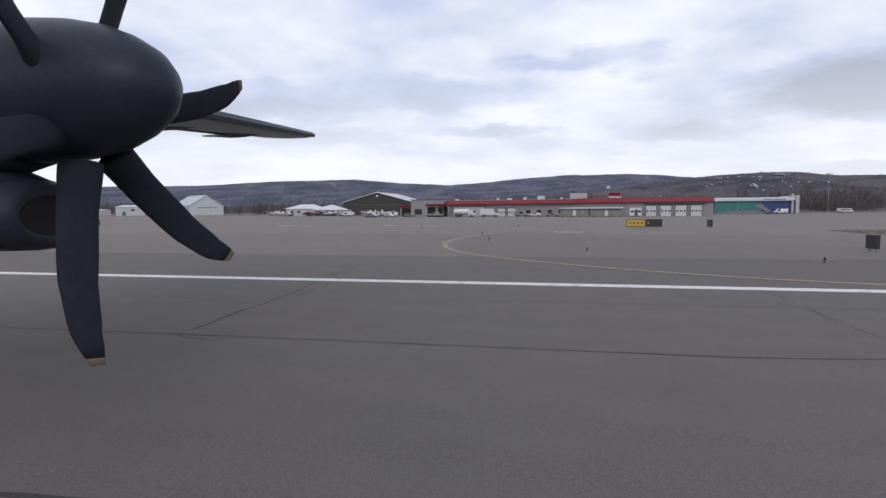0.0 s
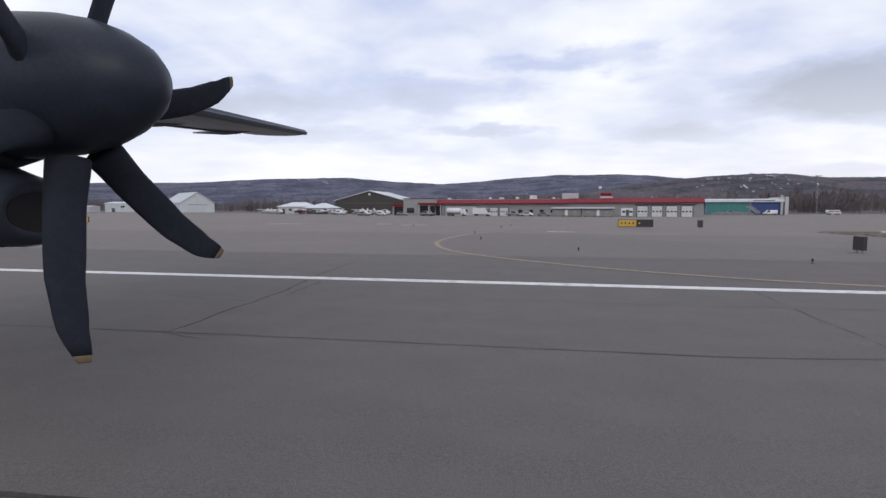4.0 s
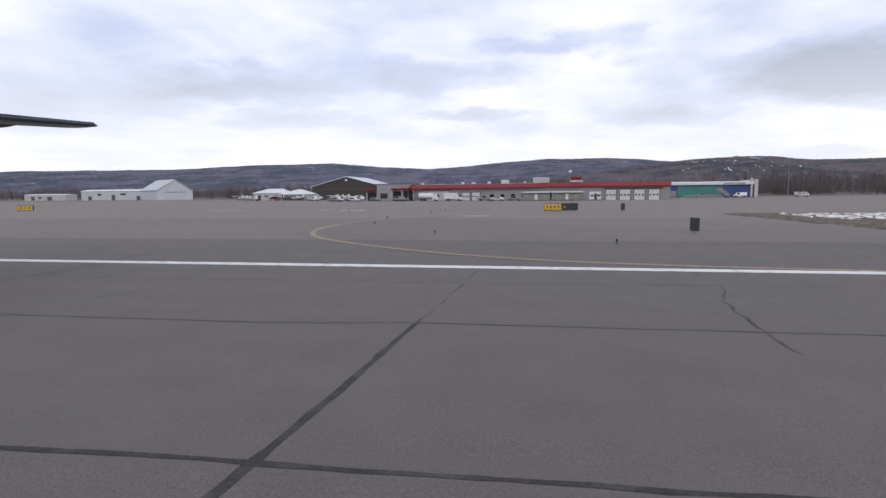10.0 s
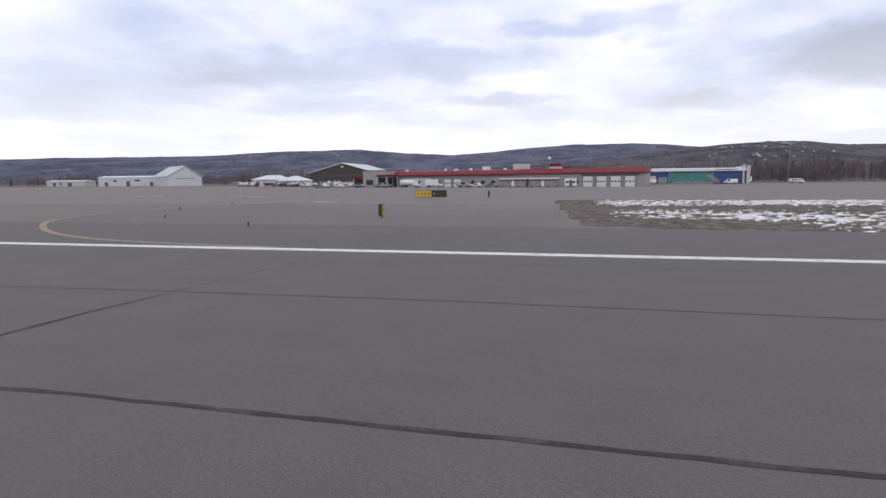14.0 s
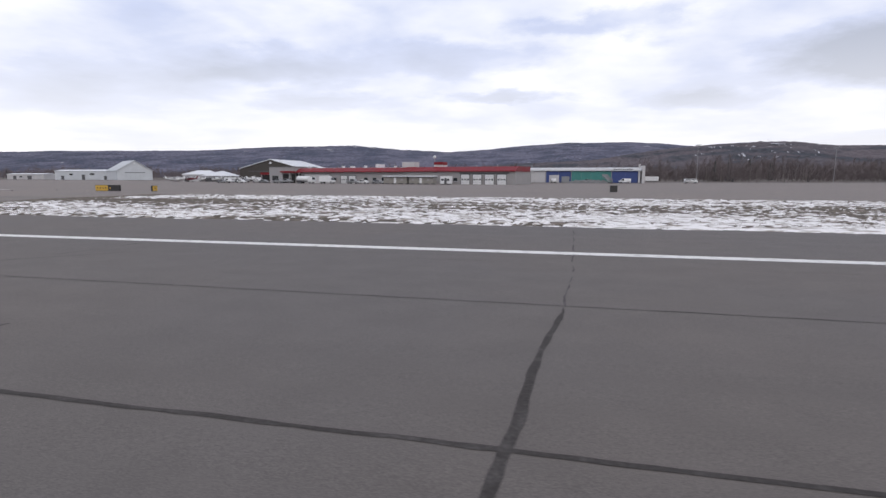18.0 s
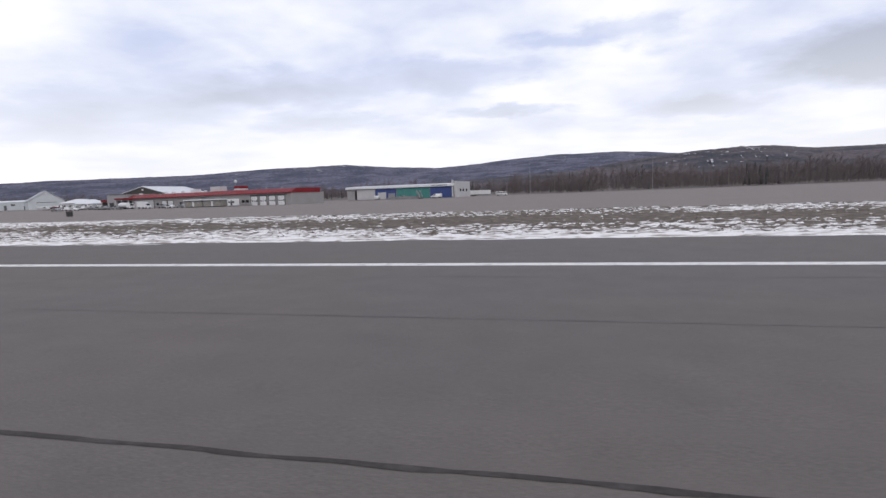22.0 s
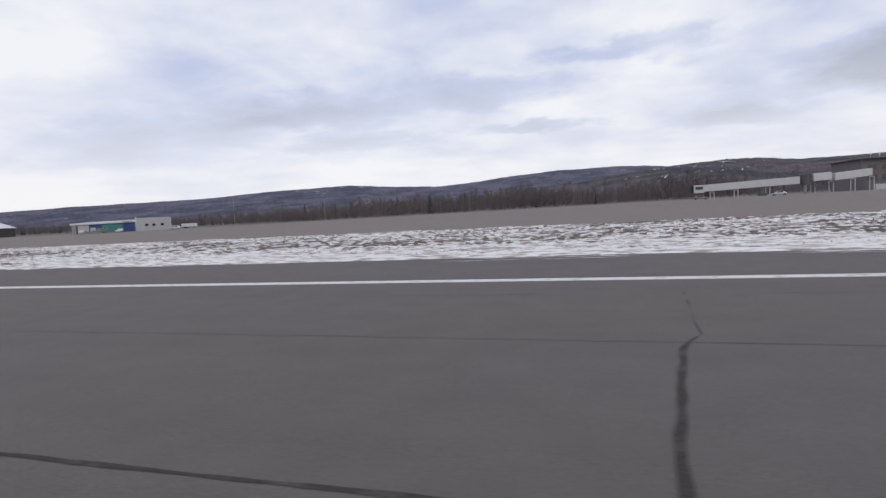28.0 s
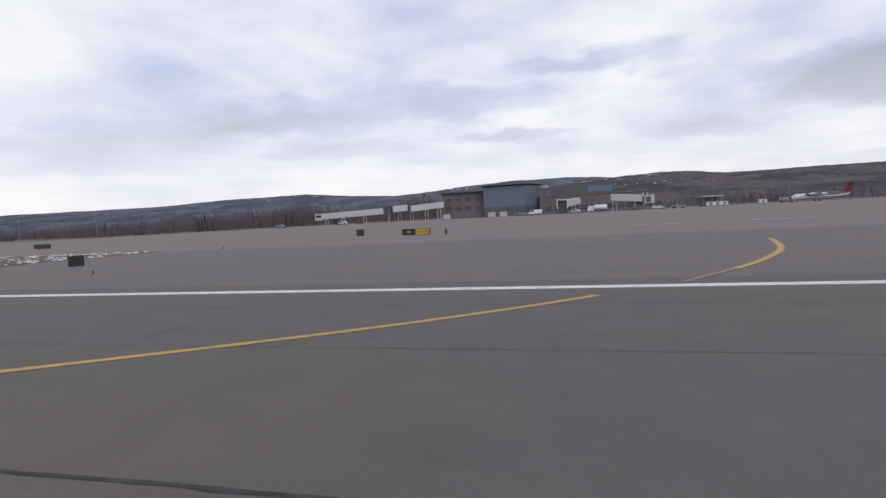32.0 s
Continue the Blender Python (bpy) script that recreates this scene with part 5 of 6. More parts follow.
def van(x, y, rz, m=None, label="white panel van parked on the apron", kind="van"):
    ob = thing(kind, x, y, rz, label, kind, "vehicles on the apron")
    if kind == "van":
        car_body(ob, [(-2.6, 0.35), (2.5, 0.35), (2.6, 1.0), (1.8, 1.2), (1.1, 2.1), (-2.6, 2.15)], 0.95, m or WHITE_PAINT, [(0.2, 1.25), (1.45, 1.25), (1.0, 1.95), (0.2, 1.95)])
    elif kind == "pickup":
        car_body(ob, [(-2.7, 0.45), (2.6, 0.45), (2.65, 1.05), (1.3, 1.15), (0.7, 1.8), (-0.7, 1.8), (-0.9, 1.1), (-2.7, 1.1)], 0.95, m or GREY_PAINT, [(-0.6, 1.15), (1.1, 1.15), (0.6, 1.7), (-0.6, 1.7)])
    else:
        car_body(ob, [(-2.2, 0.3), (2.2, 0.3), (2.25, 0.75), (1.2, 0.92), (0.6, 1.42), (-1.1, 1.45), (-2.1, 0.95)], 0.88, m or WHITE_PAINT, [(-1.3, 0.95), (1.0, 0.95), (0.5, 1.34), (-1.0, 1.34)])
    wheels(ob, (-1.6, 1.6), 0.84)


def tanker(x, y, rz, L=8.0):
    ob = thing("fuel_tanker", x, y, rz, "white rounded fuel tanker truck on the apron", "truck", "vehicles on the apron")
    fb = B(); box(fb, -L / 2, L / 2, -0.5, 0.5, 0.6, 0.85); part("chassis", fb, FRAME, ob)
    tb = B()
    rings = []
    for xx, r in ((-L / 2 + 0.1, 0.75), (-L / 2 + 0.3, 0.98), (L / 2 - 2.5, 0.98), (L / 2 - 2.3, 0.75)):
        rings.append([(xx, 1.12 * r * math.cos(2 * math.pi * i / 24), 1.85 + r * math.sin(2 * math.pi * i / 24)) for i in range(24)])
    loft(tb, rings); part("tank", tb, WHITE_PAINT, ob, "white oval tank", True)
    cb = B(); prism(cb, [(L / 2 - 2.1, 0.5), (L / 2, 0.5), (L / 2, 1.5), (L / 2 - 0.35, 2.5), (L / 2 - 2.1, 2.5)], -1.1, 1.1, "y"); cab = part("cab", cb, WHITE_PAINT, ob)
    gb = B(); prism(gb, [(L / 2 + 0.01, 1.5), (L / 2 + 0.03, 1.5), (L / 2 - 0.30, 2.4), (L / 2 - 0.33, 2.4)], -0.95, 0.95, "y"); part("windscreen", gb, WINDOW, cab)
    wheels(ob, (-L / 2 + 1.0, -L / 2 + 2.1, L / 2 - 1.2), 0.95, 0.5, 0.3)
    for i in range(2):
        hb = B(); tube(hb, (-L / 2 + 1.5 + 2 * i, 0, 2.75), (-L / 2 + 1.5 + 2 * i, 0, 2.95), 0.28, 0.28, 12); part("hatch", hb, STEEL, ob)


def box_truck(x, y, rz, label="white box truck parked by the doors"):
    ob = thing("box_truck", x, y, rz, label, "truck", "vehicles on the apron")
    bb = B(); box(bb, -3.2, 1.2, -1.1, 1.1, 0.75, 2.9, 0.05); part("cargo_box", bb, WHITE_PAINT, ob)
    cb = B(); prism(cb, [(1.3, 0.5), (3.1, 0.5), (3.15, 1.2), (2.6, 1.35), (2.2, 2.2), (1.3, 2.2)], -1.0, 1.0, "y"); cab = part("cab", cb, WHITE_PAINT, ob)
    gb = B(); prism(gb, [(2.62, 1.38), (2.65, 1.38), (2.25, 2.15), (2.2, 2.15)], -0.85, 0.85, "y"); part("windscreen", gb, WINDOW, cab)
    wheels(ob, (-2.2, 2.2), 0.9, 0.42, 0.28)


tanker(*by_red(31.5, 10), -12)
for u, v, r, k, m in ((20, 12, 170, "pickup", GREY_PAINT), (52.5, 8, -10, "pickup", GREY_PAINT), (57.5, 9, 165, "car", WHITE_PAINT), (63.5, 8, -14, "car", GREY_PAINT), (2, 14, -20, "car", WHITE_PAINT), (-6, 13, 160, "pickup", WHITE_PAINT), (-3, 19, -12, "car", GREY_PAINT)):
    x, y = by_red(u, v)
    van(x, y, r, m, {"pickup": "pickup truck parked before the long building", "car": "small car parked before the long building"}[k], k)
box_truck(*by_red(40.5, 8), -12)
van(92.3, 250, 174)
van(76, 248, -5, GREY_PAINT, "grey pickup before the teal hangar", "pickup")
van(61.5, 252.5, 100, WHITE_PAINT, "white panel van beside the blue hangar door")


def minibus(x, y, rz):
    ob = thing("minibus", x, y, rz, "low white minibus parked before the bare woods", "bus", "vehicles on the apron")
    car_body(ob, [(-2.8, 0.35), (2.7, 0.35), (2.8, 1.0), (2.4, 1.25), (2.0, 2.05), (-2.75, 2.1)], 1.0, WHITE_PAINT, [(-2.4, 1.4), (2.2, 1.4), (1.85, 1.8), (-2.4, 1.8)])
    wheels(ob, (-1.8, 1.8), 0.88)


minibus(121.8, 262, 6)


def semi_trailer(x, y, rz):
    ob = thing("semi_trailer", x, y, rz, "long white box trailer parked beside the teal hangar", "trailer")
    bb = B(); box(bb, -5.5, 5.5, -1.2, 1.2, 0.9, 3.1, 0.06); part("cargo_box", bb, WHITE_PAINT, ob, "white cargo box")
    for i in range(8):
        rb = B(); box(rb, -4.9 + i * 1.35, -4.82 + i * 1.35, -1.23, -1.19, 0.95, 3.05); part("rib", rb, WALL_LIGHT, ob)
    fb = B(); box(fb, -5.2, 5.0, -0.5, 0.5, 0.65, 0.9); part("chassis", fb, FRAME, ob)
    lb = B(); box(lb, 3.2, 3.4, -0.7, 0.7, -0.02, 0.66); part("landing_leg", lb, STEEL, ob)
    wheels(ob, (-4.2, -3.0), 0.9, 0.5, 0.3)


semi_trailer(106.9, 290, -4)

def mobile_stairs(x, y, rz):
    ob = thing("mobile_stairs", x, y, rz, "pale grey wheeled boarding stairs before the teal hangar", "boarding stairs", "boarding stairs")
    for s in (-0.75, 0.75):
        rb = B(); prism(rb, [(-2.6, 0.5), (-2.3, 0.5), (1.6, 3.0), (2.8, 3.0), (2.8, 4.0), (1.5, 4.0), (-2.6, 1.5)], s - 0.04, s + 0.04, "y"); part("side_panel", rb, WALL_MID, ob, "grey side panel")
    for i in range(10):
        tb = B(); box(tb, -2.4 + i * 0.4, -2.0 + i * 0.4, -0.7, 0.7, 0.5 + i * 0.25, 0.56 + i * 0.25); part("tread", tb, STEEL, ob)
    pb = B(); box(pb, 1.6, 2.8, -0.7, 0.7, 2.94, 3.02); part("landing", pb, STEEL, ob)
    cb = B(); box(cb, -2.4, 2.6, -0.8, 0.8, 0.35, 0.5); part("chassis", cb, FRAME, ob)
    for px in (1.7, 2.6):
        for s in (-0.6, 0.6):
            lb = B(); tube(lb, (px, s, 0.45), (px, s, 2.95), 0.06, 0.06, 8); part("strut", lb, STEEL, ob)
    wheels(ob, (-1.8, 1.9), 0.72, 0.36, 0.2)


for x, y, r in ((84.8, 247, 122),):
    mobile_stairs(x, y, r)


def light_plane(x, y, rz, label, m=None):
    ob = thing("light_aircraft", x, y, rz, label, "aircraft", "parked light aircraft")
    def ell(xx, ry, rz_, cz, k=14):
        return [(xx, ry * math.cos(2 * math.pi * i / k), cz + rz_ * math.sin(2 * math.pi * i / k)) for i in range(k)]
    fb = B(); loft(fb, [ell(3.0, 0.12, 0.12, 1.2), ell(2.7, 0.42, 0.40, 1.22), ell(1.4, 0.55, 0.62, 1.35), ell(0.0, 0.56, 0.75, 1.5), ell(-1.5, 0.38, 0.45, 1.5), ell(-4.2, 0.10, 0.16, 1.65)])
    part("fuselage", fb, m or WHITE_PAINT, ob, "white fuselage", True)
    wb = B(); loft(wb, [[(1.2, yy, 2.2), (0.9, yy, 2.32), (-0.3, yy, 2.22), (0.9, yy, 2.14)] for yy in (-5.4, 0, 5.4)]); part("wing", wb, WHITE_PAINT, ob)
    tb = B(); prism(tb, [(-3.4, 1.7), (-4.4, 1.7), (-4.5, 2.9), (-4.0, 2.9)], -0.05, 0.05, "y"); part("fin", tb, m or WHITE_PAINT, ob)
    sb = B(); box(sb, -4.4, -3.6, -1.7, 1.7, 1.68, 1.76); part("tailplane", sb, WHITE_PAINT, ob)
    gb = B(); prism(gb, [(0.0, 1.7), (1.3, 1.7), (0.8, 2.12), (0.0, 2.15)], -0.57, 0.57, "y"); part("cabin_window", gb, WINDOW, ob)
    for px, py in ((2.3, 0), (0.2, -1.1), (0.2, 1.1)):
        lb = B(); tube(lb, (px, py * 0.5, 1.0), (px, py, 0.25), 0.04, 0.04, 8); part("leg", lb, STEEL, ob)
        qb = B(); tube(qb, (px, py - 0.08, 0.2), (px, py + 0.08, 0.2), 0.21, 0.21, 14); part("wheel", qb, RUBBER, ob)
    pb = B(); box(pb, 3.05, 3.10, -0.06, 0.06, 0.35, 2.05, 0.01); part("propeller", pb, LAMP_BODY, ob)


for x, y, r in ((-119, 250, 150), (-108, 246, 165), (-100, 252, 20), (-86, 240, 170), (-78, 234, 15), (-146, 262, 160), (-138, 256, 175)):
    light_plane(x, y, r, "small white high-wing aircraft parked on the apron")

for x, y, r in ((-70, 226, 10), (-62, 222, 175), (-97, 238, 160), (-128, 240, 12)):
    light_plane(x, y, r, "small white high-wing aircraft parked on the apron")
light_plane(-112, 232, 172, "white aircraft with a red painted fuselage on the apron", TAIL_RED)
for x, y, r, m, k in ((-75, 220, -12, GREY_PAINT, "pickup"), (-67, 218, 165, WHITE_PAINT, "car"), (-56, 205, -10, GREY_PAINT, "car"), (-83, 228, 20, GREY_PAINT, "car"), (-92, 230, 170, WHITE_PAINT, "pickup"), (-45, 204, 168, GREY_PAINT, "pickup")):
    van(x, y, r, m, {"pickup": "pickup truck among the parked light aircraft", "car": "small car among the parked light aircraft"}[k], k)

# ---- terminal ----
def terminal():
    ob = thing("airport_terminal", 456, 254, 0, "dark airport terminal with a tall blue glass hall and brown wings", "terminal building")
    ob.matrix_basis = pose(457.2, 245, gz(457, 245)) @ Matrix.Scale(0.963, 4)
    wb = B(); box(wb, 3.4, 24.8, 0, 30, -0.5, 12.4); part("west_wall", wb, BRICK_HAZED, ob, "dark brown brick block")
    rb = B(); box(rb, 2.0, 24.7, -2.0, 31, 12.4, 12.75, 0.05); part("roof", rb, WALL_SLATE, ob, "thin overhanging dark roof")
    for z in (3.4, 7.2):
        bb = B(); box(bb, 4.8, 24.6, -0.08, 0.1, z, z + 0.16); part("string_course", bb, BRICK_HAZED, ob)
    for i in range(4):
        for z in (4.2, 8.2):
            nb = B(); box(nb, 5.6 + i * 4.7, 8.6 + i * 4.7, -0.14, 0.1, z, z + 1.7); win = part("window", nb, WINDOW, ob)
            sb = B(); box(sb, 5.5 + i * 4.7, 8.7 + i * 4.7, -0.2, 0.1, z - 0.14, z - 0.01); part("sill", sb, CHARCOAL, win)
    pb = B(); box(pb, 6.2, 9.8, -0.18, 0.1, 6.1, 7.1); part("rust_panel", pb, RUST_PANEL, ob, "rust red wall panel")
    pb = B(); box(pb, 12.2, 15.2, -0.18, 0.1, 6.1, 7.1); part("rust_panel", pb, RUST_PANEL, ob, "rust red wall panel")
    # tall glazed hall with a slanting east corner
    plan = [(25.0, -5.0), (44.4, -5.0), (50.0, 5.2), (50.0, 26), (25.0, 26)]
    hb = B(); prism(hb, plan, -0.5, 14.0, "z"); part("hall_core", hb, HALL_FRAME, ob, "slate blue hall frame")

    def glazed(p0, p1, n, m=4):
        p0, p1 = Vector(p0), Vector(p1)
        d = p1 - p0
        out = Vector((d.y, -d.x)).normalized()
        for i in range(n):
            a, b = p0 + d * (i + 0.03) / n, p0 + d * (i + 0.97) / n
            for j in range(m):
                z0, z1 = 4.7 + 9.1 * j / m, 4.7 + 9.1 * (j + 1) / m
                gb = B(); prism(gb, [tuple(a), tuple(b), tuple(b + out * 0.10), tuple(a + out * 0.10)], z0 + 0.06, z1 - 0.06, "z")
                part("pane", gb, CURTAIN, ob, "blue glass pane")
        lb = B(); prism(lb, [tuple(p0), tuple(p1), tuple(p1 + out * 0.18), tuple(p0 + out * 0.18)], -0.5, 4.5, "z")
        part("hall_base", lb, SLATE_BASE, ob, "dark slate blue hall base")
    glazed(plan[0], plan[1], 9)
    glazed(plan[1], plan[2], 5)
    rb = B()
    low = [(23.4, -7.4), (45.6, -7.4), (51.6, 4.6), (51.6, 27), (23.4, 27)]
    loft(rb, [[(x, y, z0 - 0.018 * (y + 7)) for x, y in low] for z0 in (14.4, 14.85)]); part("hall_roof", rb, WALL_SLATE, ob, "thin overhanging slate grey hall roof")
    # pale box added in place of the sky's reflection in the corner glass
    pb = B(); box(pb, 50.12, 54.0, 6, 12, 12.4, 13.7, 0.05); part("eave_panel", pb, WALL_LIGHT, ob, "pale grey panel painted as the corner glass's sky reflection")
    # lower east wing
    eb = B(); box(eb, 50.2, 106, 2, 26, -0.5, 8.2); part("east_wall", eb, BRICK_HAZED, ob, "brown brick lower wing")
    rb = B(); box(rb, 50.2, 106.6, 1.6, 27, 8.2, 8.5, 0.04); part("wing_roof", rb, WALL_SLATE, ob, "flat dark wing roof")
    for u0, u1, z0, z1 in ((53, 58, 5.0, 7.2), (63, 70, 5.2, 7.4), (71.5, 76, 5.2, 7.4), (88, 95, 4.6, 7.0)):
        pb = B(); box(pb, u0, u1, 1.86, 2.1, z0, z1); part("rust_panel", pb, RUST_PANEL, ob, "rust red wall panel")
    for i in range(13):
        nb = B(); box(nb, 53 + i * 4.0, 55.8 + i * 4.0, 1.88, 2.1, 1.6, 3.6); part("window", nb, WINDOW, ob)
    bb = B(); box(bb, 57, 84, 12, 24, 8.4, 13.4, 0.05); up = part("upper_block", bb, CHARCOAL, ob, "dark upper roof block")
    gb = B(); box(gb, 72.4, 83.6, 11.86, 12.0, 9.6, 12.4); part("pane", gb, CURTAIN, up)
    for u in (5.5, 27, 32.5):
        vb = B(); box(vb, u, u + 3.4, -6.6, -5.4, -0.3, 2.2, 0.05); part("service_box", vb, WALL_LIGHT, ob, "pale ground service box")
    for u in (8, 11, 15.5):
        db = B(); tube(db, (u, 4, 13.1), (u, 4, 14.2), 0.05, 0.05, 8); bmesh.ops.create_uvsphere(db, u_segments=10, v_segments=6, radius=0.4, matrix=Matrix.Translation((u, 3.8, 14.4)) @ Matrix.Diagonal((1, 0.4, 1, 1)))
        part("roof_dish", db, WHITE_ROOF, ob, "small roof antenna dish")


terminal()


def tunnel(ob, p0, p1, h, w, name="tunnel"):
    p0, p1 = Vector(p0), Vector(p1)
    d = (p1 - p0); flat = Vector((d.x, d.y, 0)).normalized(); side = Vector((-flat.y, flat.x, 0)) * w / 2
    rings = [[p - side, p + side, p + side + Vector((0, 0, h)), p - side + Vector((0, 0, h))] for p in (p0, p1)]
    tb = B(); loft(tb, rings); bmesh.ops.bevel(tb, geom=list(tb.edges), offset=0.08, segments=1, affect="EDGES")
    tn = part(name, tb, JETWHITE, ob, "white panelled bridge tunnel")
    L = d.length
    k = int(L / 3.2)
    for i in range(1, k):
        q = p0 + d * i / k
        rb = B(); loft(rb, [[q2 - side * 1.04 + Vector((0, 0, -0.04)), q2 + side * 1.04 + Vector((0, 0, -0.04)), q2 + side * 1.04 + Vector((0, 0, h + 0.05)), q2 - side * 1.04 + Vector((0, 0, h + 0.05))] for q2 in (q - flat * 0.05, q + flat * 0.05)])
        part("rib", rb, WALL_LIGHT, tn)
    return tn


def column(ob, x, y, z1, twin=True):
    for s in (-0.7, 0.7) if twin else (0,):
        cb = B(); tube(cb, (x + s, y, -0.6), (x + s, y, z1), 0.16, 0.16, 12); part("column", cb, WALL_LIGHT, ob, "pale steel bridge column")
    if twin:
        cb = B(); box(cb, x - 0.9, x + 0.9, y - 0.2, y + 0.2, z1 - 0.4, z1); part("crosshead", cb, STEEL, ob)


def cab(ob, x, y, z, r=1.9, h=3.2, m=None):
    cb = B(); tube(cb, (x, y, z - 0.2), (x, y, z + h), r, r, 20); c = part("rotunda", cb, m or WALL_LIGHT, ob, "round grey bridge rotunda")
    rb = B(); tube(rb, (x, y, z + h), (x, y, z + h + 0.25), r + 0.2, r + 0.1, 20); part("rotunda_roof", rb, CHARCOAL, c)
    wb = B(); tube(wb, (x, y, -0.6), (x, y, z - 0.2), 0.5, 0.5, 14); part("pedestal", wb, STEEL, ob)


j1 = thing("jet_bridge", 431, 234, 0, "long white passenger boarding bridge on columns", "boarding bridge", "boarding bridges")
tunnel(j1, (-27, 3.5, 2.8), (5.2, 0, 3.8), 2.7, 3.0)
cab(j1, 7.2, 0, 3.4, 1.7, 3.7, FRAME)
tunnel(j1, (9.2, 0.3, 4.4), (15.6, 2, 4.8), 2.8, 3.0)
tunnel(j1, (17.0, 2.6, 4.3), (31.0, 8.3, 5.5), 2.7, 2.7)
for x, z in ((-24.5, 2.7), (-16, 3.0), (-5.0, 3.3), (11, 4.2), (17, 4.4), (24, 4.8), (30, 5.2)):
    column(j1, x, 1.0 if x < 10 else 4.0, z)
hb = B(); box(hb, -31, -27.1, 1.7, 5.3, 2.4, 5.5, 0.1); hd = part("cab_head", hb, WALL_LIGHT, j1, "grey boarding cab head")
gb = B(); box(gb, -30.4, -27.6, 1.62, 1.76, 3.7, 4.9); part("cab_window", gb, WINDOW, hd)
bb = B(); box(bb, -31.9, -30.9, 1.9, 5.1, 2.6, 5.4, 0.1); part("canopy_bellows", bb, RUBBER, hd, "black folding canopy")
bb = B(); box(bb, -8.5, -6.0, -1.3, 1.3, -0.2, 1.1, 0.08); part("drive_bogie", bb, FRAME, j1)

j2 = thing("jet_bridge", 516, 228, 0, "short white boarding bridge with an open cab end", "boarding bridge", "boarding bridges")
tunnel(j2, (0.5, 1, 2.6), (6.2, 14, 3.8), 2.7, 2.8)
hb = B()
for a, b, c, d in ((-2.2, -1.75, 2.0, 5.4), (1.85, 2.3, 2.0, 5.4), (-2.2, 2.3, 5.4, 5.9)):
    box(hb, a, b, -2.2, 0.8, c, d, 0.06)
part("cab_head", hb, JETWHITE, j2, "white open cab frame")
# solid dark block in place of the shade inside the open cab
db = B(); box(db, -1.75, 1.85, -0.6, 0.7, 2.1, 5.4); part("cab_inside", db, FRAME, j2, "dark block painted as the cab's shaded inside")
bb = B(); box(bb, -2.0, 2.0, -1.0, 1.0, -0.5, 1.9, 0.1); part("drive_bogie", bb, FRAME, j2, "dark wheeled bridge support")
column(j2, 4.6, 10, 3.4)

j3 = thing("jet_bridge", 536, 226, 0, "white boarding bridge sloping down to its cab", "boarding bridge", "boarding bridges")
tunnel(j3, (0.0, 6, 4.3), (11.2, 0, 3.2), 2.7, 2.8)
hb = B(); box(hb, 11.6, 14.2, -2.2, 1.8, 2.5, 5.6, 0.1); hd = part("cab_head", hb, WALL_LIGHT, j3, "grey boarding cab head")
gb = B(); box(gb, 12.0, 13.8, -2.28, -2.14, 2.9, 5.0); part("cab_window", gb, FRAME, hd)
fb = B(); box(fb, 14.1, 15.2, -2.0, 1.6, 2.6, 5.8, 0.08); part("canopy_bellows", fb, JETWHITE, hd, "white folding canopy")
for u in (11.3, 13.0):
    cb = B(); tube(cb, (u, 0.2, 5.4), (u, 0.2, 6.8), 0.22, 0.22, 10); part("beacon_post", cb, WALL_LIGHT, j3)
column(j3, 0.8, 5.6, 4.1)
bb = B(); box(bb, 7.0, 9.8, -0.4, 2.4, -0.3, 1.0, 0.08); part("drive_bogie", bb, FRAME, j3, "dark wheeled bridge support")
cb = B(); tube(cb, (8.4, 1.0, 0.9), (8.4, 1.0, 3.3), 0.3, 0.3, 12); part("lift_column", cb, STEEL, j3)


def kiosk():
    ob = thing("service_shelter", 570.8, 236, 6, "open shelter with a thin pale roof and dark walls", "shelter")
    rb = B(); box(rb, -0.6, 8, -0.8, 5, 3.9, 4.3, 0.05); part("roof", rb, WALL_LIGHT, ob, "thin flat pale roof")
    wb = B(); box(wb, 0.3, 6.4, 2.4, 4.6, -0.2, 3.85); part("wall", wb, CHARCOAL, ob, "dark wall")
    for x in (0.1, 3.5, 7.2):
        cb = B(); tube(cb, (x, -0.4, -0.2), (x, -0.4, 3.9), 0.12, 0.12, 10); part("post", cb, STEEL, ob)


kiosk()
for i, x in enumerate((572.5, 575.0, 577.5, 591)):
    ob = thing("cargo_container", x, 231, 4, "white baggage container standing on the apron", "container", "white containers")
    bb = B(); box(bb, -1.2, 1.2, -1, 1, 0.25, 1.8, 0.08); part("body", bb, WHITE_PAINT, ob)
    fb = B(); box(fb, -1.1, 1.1, -0.9, 0.9, -0.05, 0.24); part("dolly_frame", fb, FRAME, ob)
    db = B(); box(db, -0.6, 0.6, -1.03, -0.98, 0.4, 1.65); part("door", db, GREY_PAINT, ob)
tanker(529.4, 214, 178, 7.2)
van(505.8, 214, 170, WHITE_PAINT, "white panel van before the terminal", "van")
van(500, 218, 8, GREY_PAINT, "dark pickup before the terminal", "pickup")
van(521, 218, 175, WHITE_PAINT, "white car before the terminal", "car")
van(424, 214, 172, WHITE_PAINT, "white car below the boarding bridge", "car")
van(398, 208, -8, GREY_PAINT, "grey car beside the boarding bridge", "car")
van(560, 225, 12, GREY_PAINT, "grey pickup beside the boarding bridge", "pickup")
van(600.5, 234, 8, GREY_PAINT, "grey panel van before the parked airliner", "van")
van(551, 214, -15, WHITE_PAINT, "white car on the terminal apron", "car")


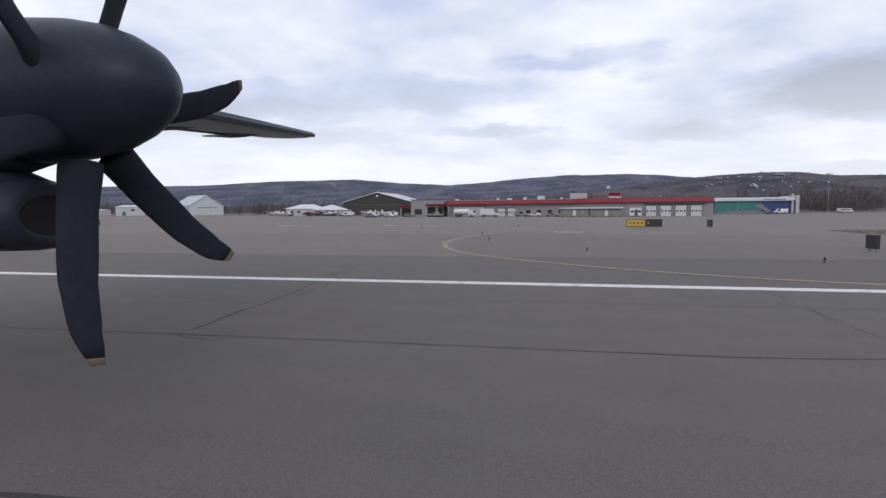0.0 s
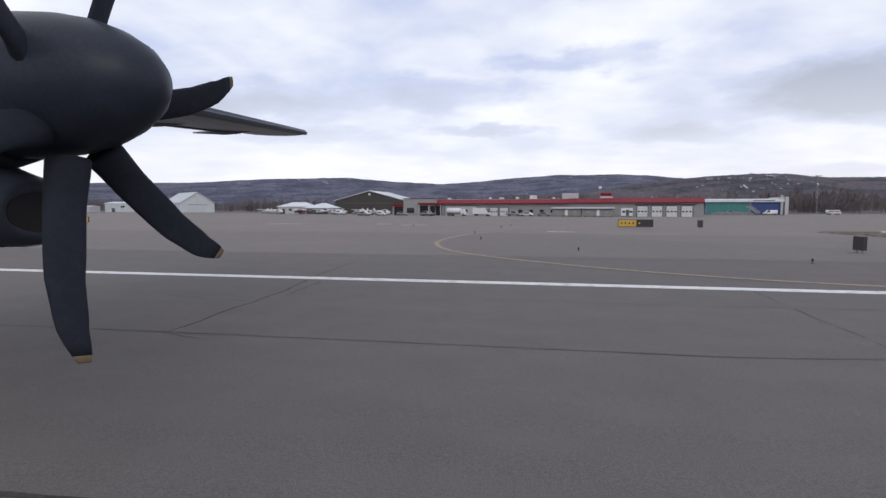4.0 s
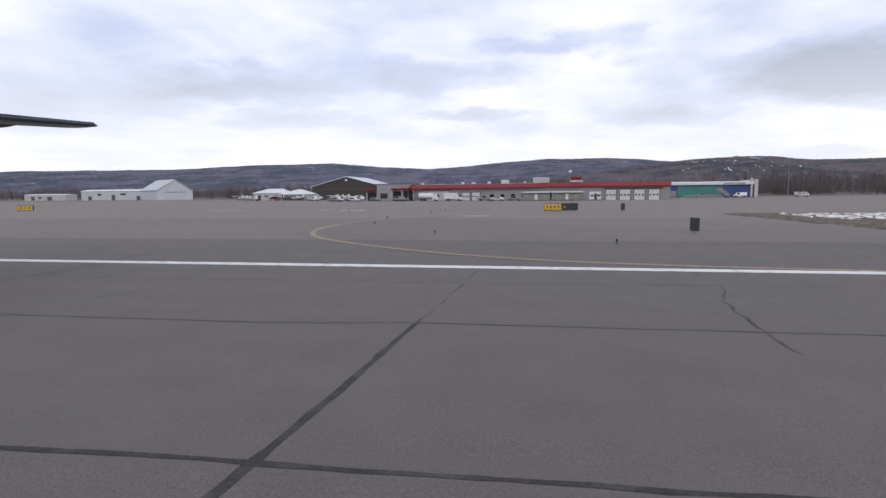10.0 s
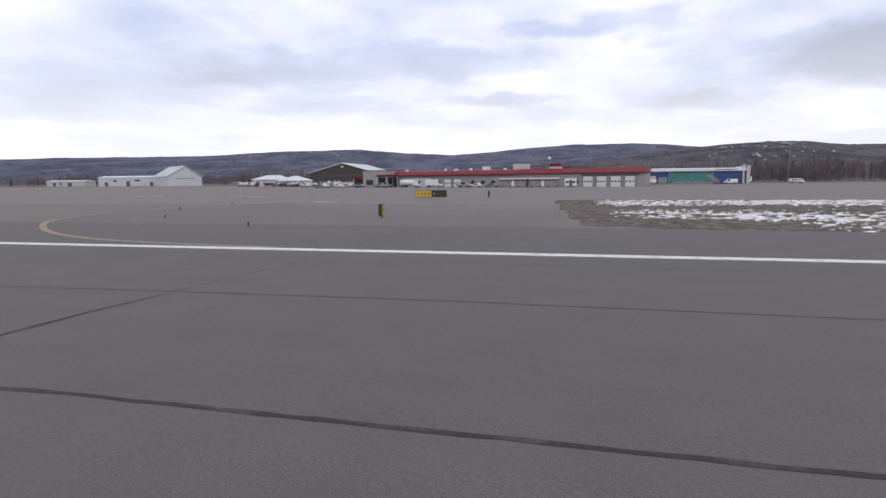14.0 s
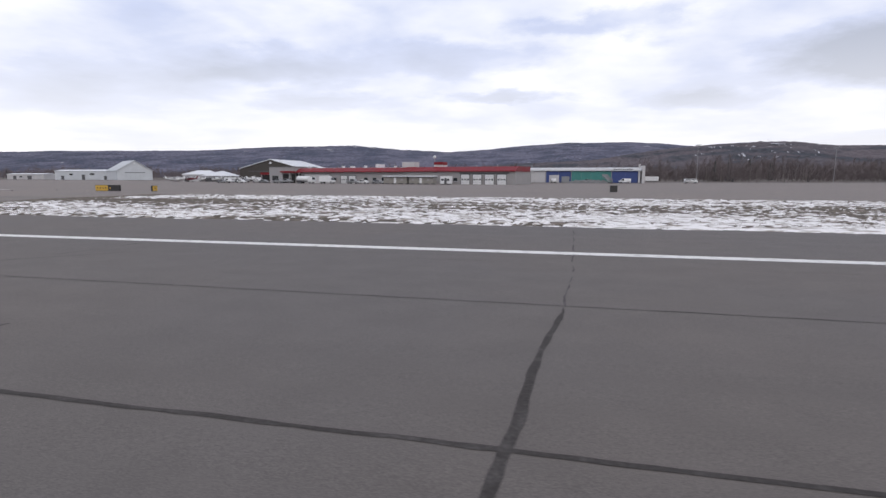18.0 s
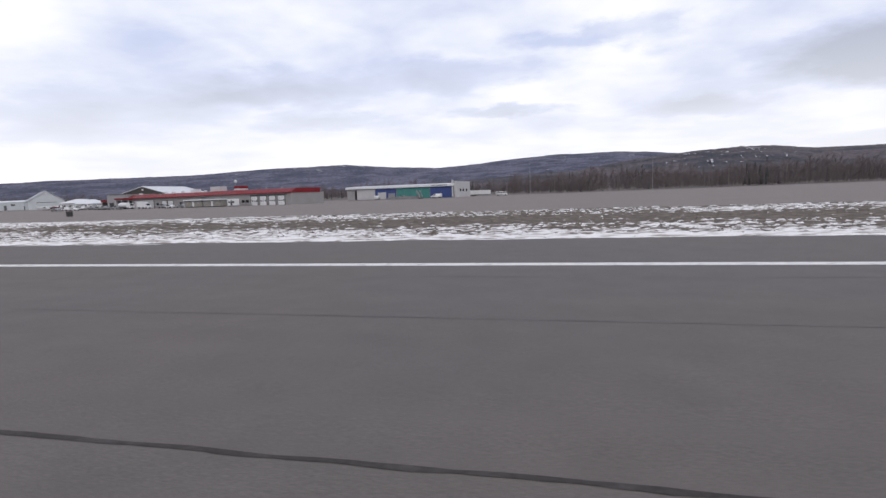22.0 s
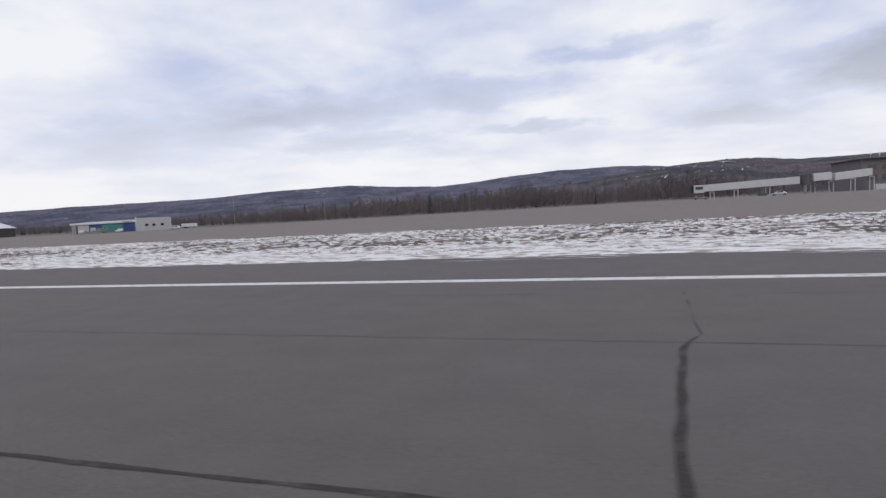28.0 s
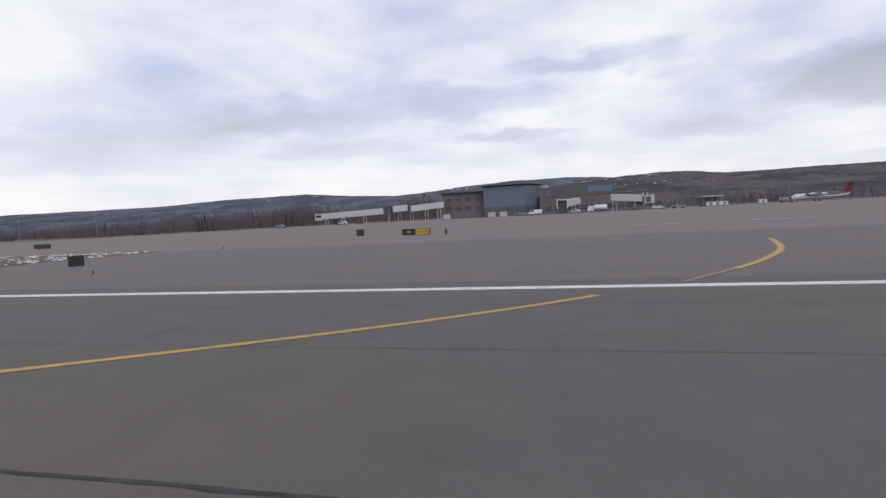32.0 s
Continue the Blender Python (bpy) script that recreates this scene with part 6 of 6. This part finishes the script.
def commuter():
    ob = thing("turboprop_airliner", 613, 240, 172, "white turboprop airliner with a red tail parked on the apron", "aircraft")
    def ell(xx, r, cz, k=20):
        return [(xx, r * math.cos(2 * math.pi * i / k), cz + r * math.sin(2 * math.pi * i / k)) for i in range(k)]
    fb = B(); loft(fb, [ell(9.2, 0.1, 1.7), ell(8.6, 0.7, 1.8), ell(7.2, 1.15, 2.0), ell(0, 1.2, 2.1), ell(-6, 1.15, 2.15), ell(-10.5, 0.3, 2.7)]); part("fuselage", fb, WHITE_PAINT, ob, "white fuselage", True)
    sb = B(); loft(sb, [[(xx, r * math.cos(math.pi * i / 12), cz + r * math.sin(math.pi * i / 12)) for i in range(13)] + [(xx, 0, cz - 0.1)] for xx, r, cz in ((4.2, 1.22, 2.12), (-6, 1.18, 2.2), (-10.3, 0.36, 2.75))]); part("dark_band", sb, CHARCOAL, ob, "dark painted upper fuselage", True)
    sb = B(); box(sb, -8.6, 3.0, -1.24, 1.24, 1.55, 1.72); part("stripe", sb, TAIL_RED, ob, "thin red fuselage stripe")
    tb = B(); prism(tb, [(-7.8, 3.0), (-10.8, 2.9), (-11.7, 6.6), (-10.2, 6.7)], -0.14, 0.14, "y"); part("fin", tb, TAIL_RED, ob, "red swept tail fin")
    hb = B(); box(hb, -11.9, -10.4, -2.8, 2.8, 6.6, 6.74); part("tailplane", hb, TAIL_RED, ob)
    wb = B(); loft(wb, [[(1.8 - t, yy, 3.3), (1.4 - t, yy, 3.5), (-0.6, yy, 3.35), (1.2 - t, yy, 3.2)] for yy, t in ((-10, 0.7), (0, 0), (10, 0.7))]); part("wing", wb, WING_GREY, ob)
    for s in (-1, 1):
        nb = B(); loft(nb, [[(xx, s * 3.4 + r * math.cos(2 * math.pi * i / 14), 2.9 + r * math.sin(2 * math.pi * i / 14)) for i in range(14)] for xx, r in ((3.6, 0.08), (3.2, 0.35), (1.0, 0.5), (-2.2, 0.25))]); nac = part("nacelle", nb, WHITE_PAINT, ob, "", True)
        pb = B()
        for k in range(4):
            a = math.pi / 4 + k * math.pi / 2
            tube(pb, (3.35, s * 3.4, 2.9), (3.35, s * 3.4 + 1.25 * math.cos(a), 2.9 + 1.25 * math.sin(a)), 0.07, 0.09, 6)
        part("propeller", pb, LAMP_BODY, nac)
        lb = B(); tube(lb, (0.2, s * 3.4, 2.6), (0.2, s * 3.4, 0.4), 0.1, 0.08, 8); part("gear_leg", lb, STEEL, ob)
        qb = B(); tube(qb, (0.2, s * 3.4 - 0.2, 0.33), (0.2, s * 3.4 + 0.2, 0.33), 0.34, 0.34, 16); part("wheel", qb, RUBBER, ob)
    lb = B(); tube(lb, (7.0, 0, 1.2), (7.0, 0, 0.3), 0.08, 0.08, 8); part("nose_leg", lb, STEEL, ob)
    qb = B(); tube(qb, (7.0, -0.15, 0.25), (7.0, 0.15, 0.25), 0.26, 0.26, 14); part("nose_wheel", qb, RUBBER, ob)
    for i in range(11):
        for s in (-1, 1):
            gb = B(); box(gb, -4.5 + i, -4.2 + i, s * 1.19 - 0.03, s * 1.19 + 0.03, 2.25, 2.6); part("window", gb, WINDOW, ob)
    gb = B(); box(gb, 7.4, 8.3, -0.86, 0.86, 2.2, 2.5); part("cockpit_window", gb, WINDOW, ob)


commuter()
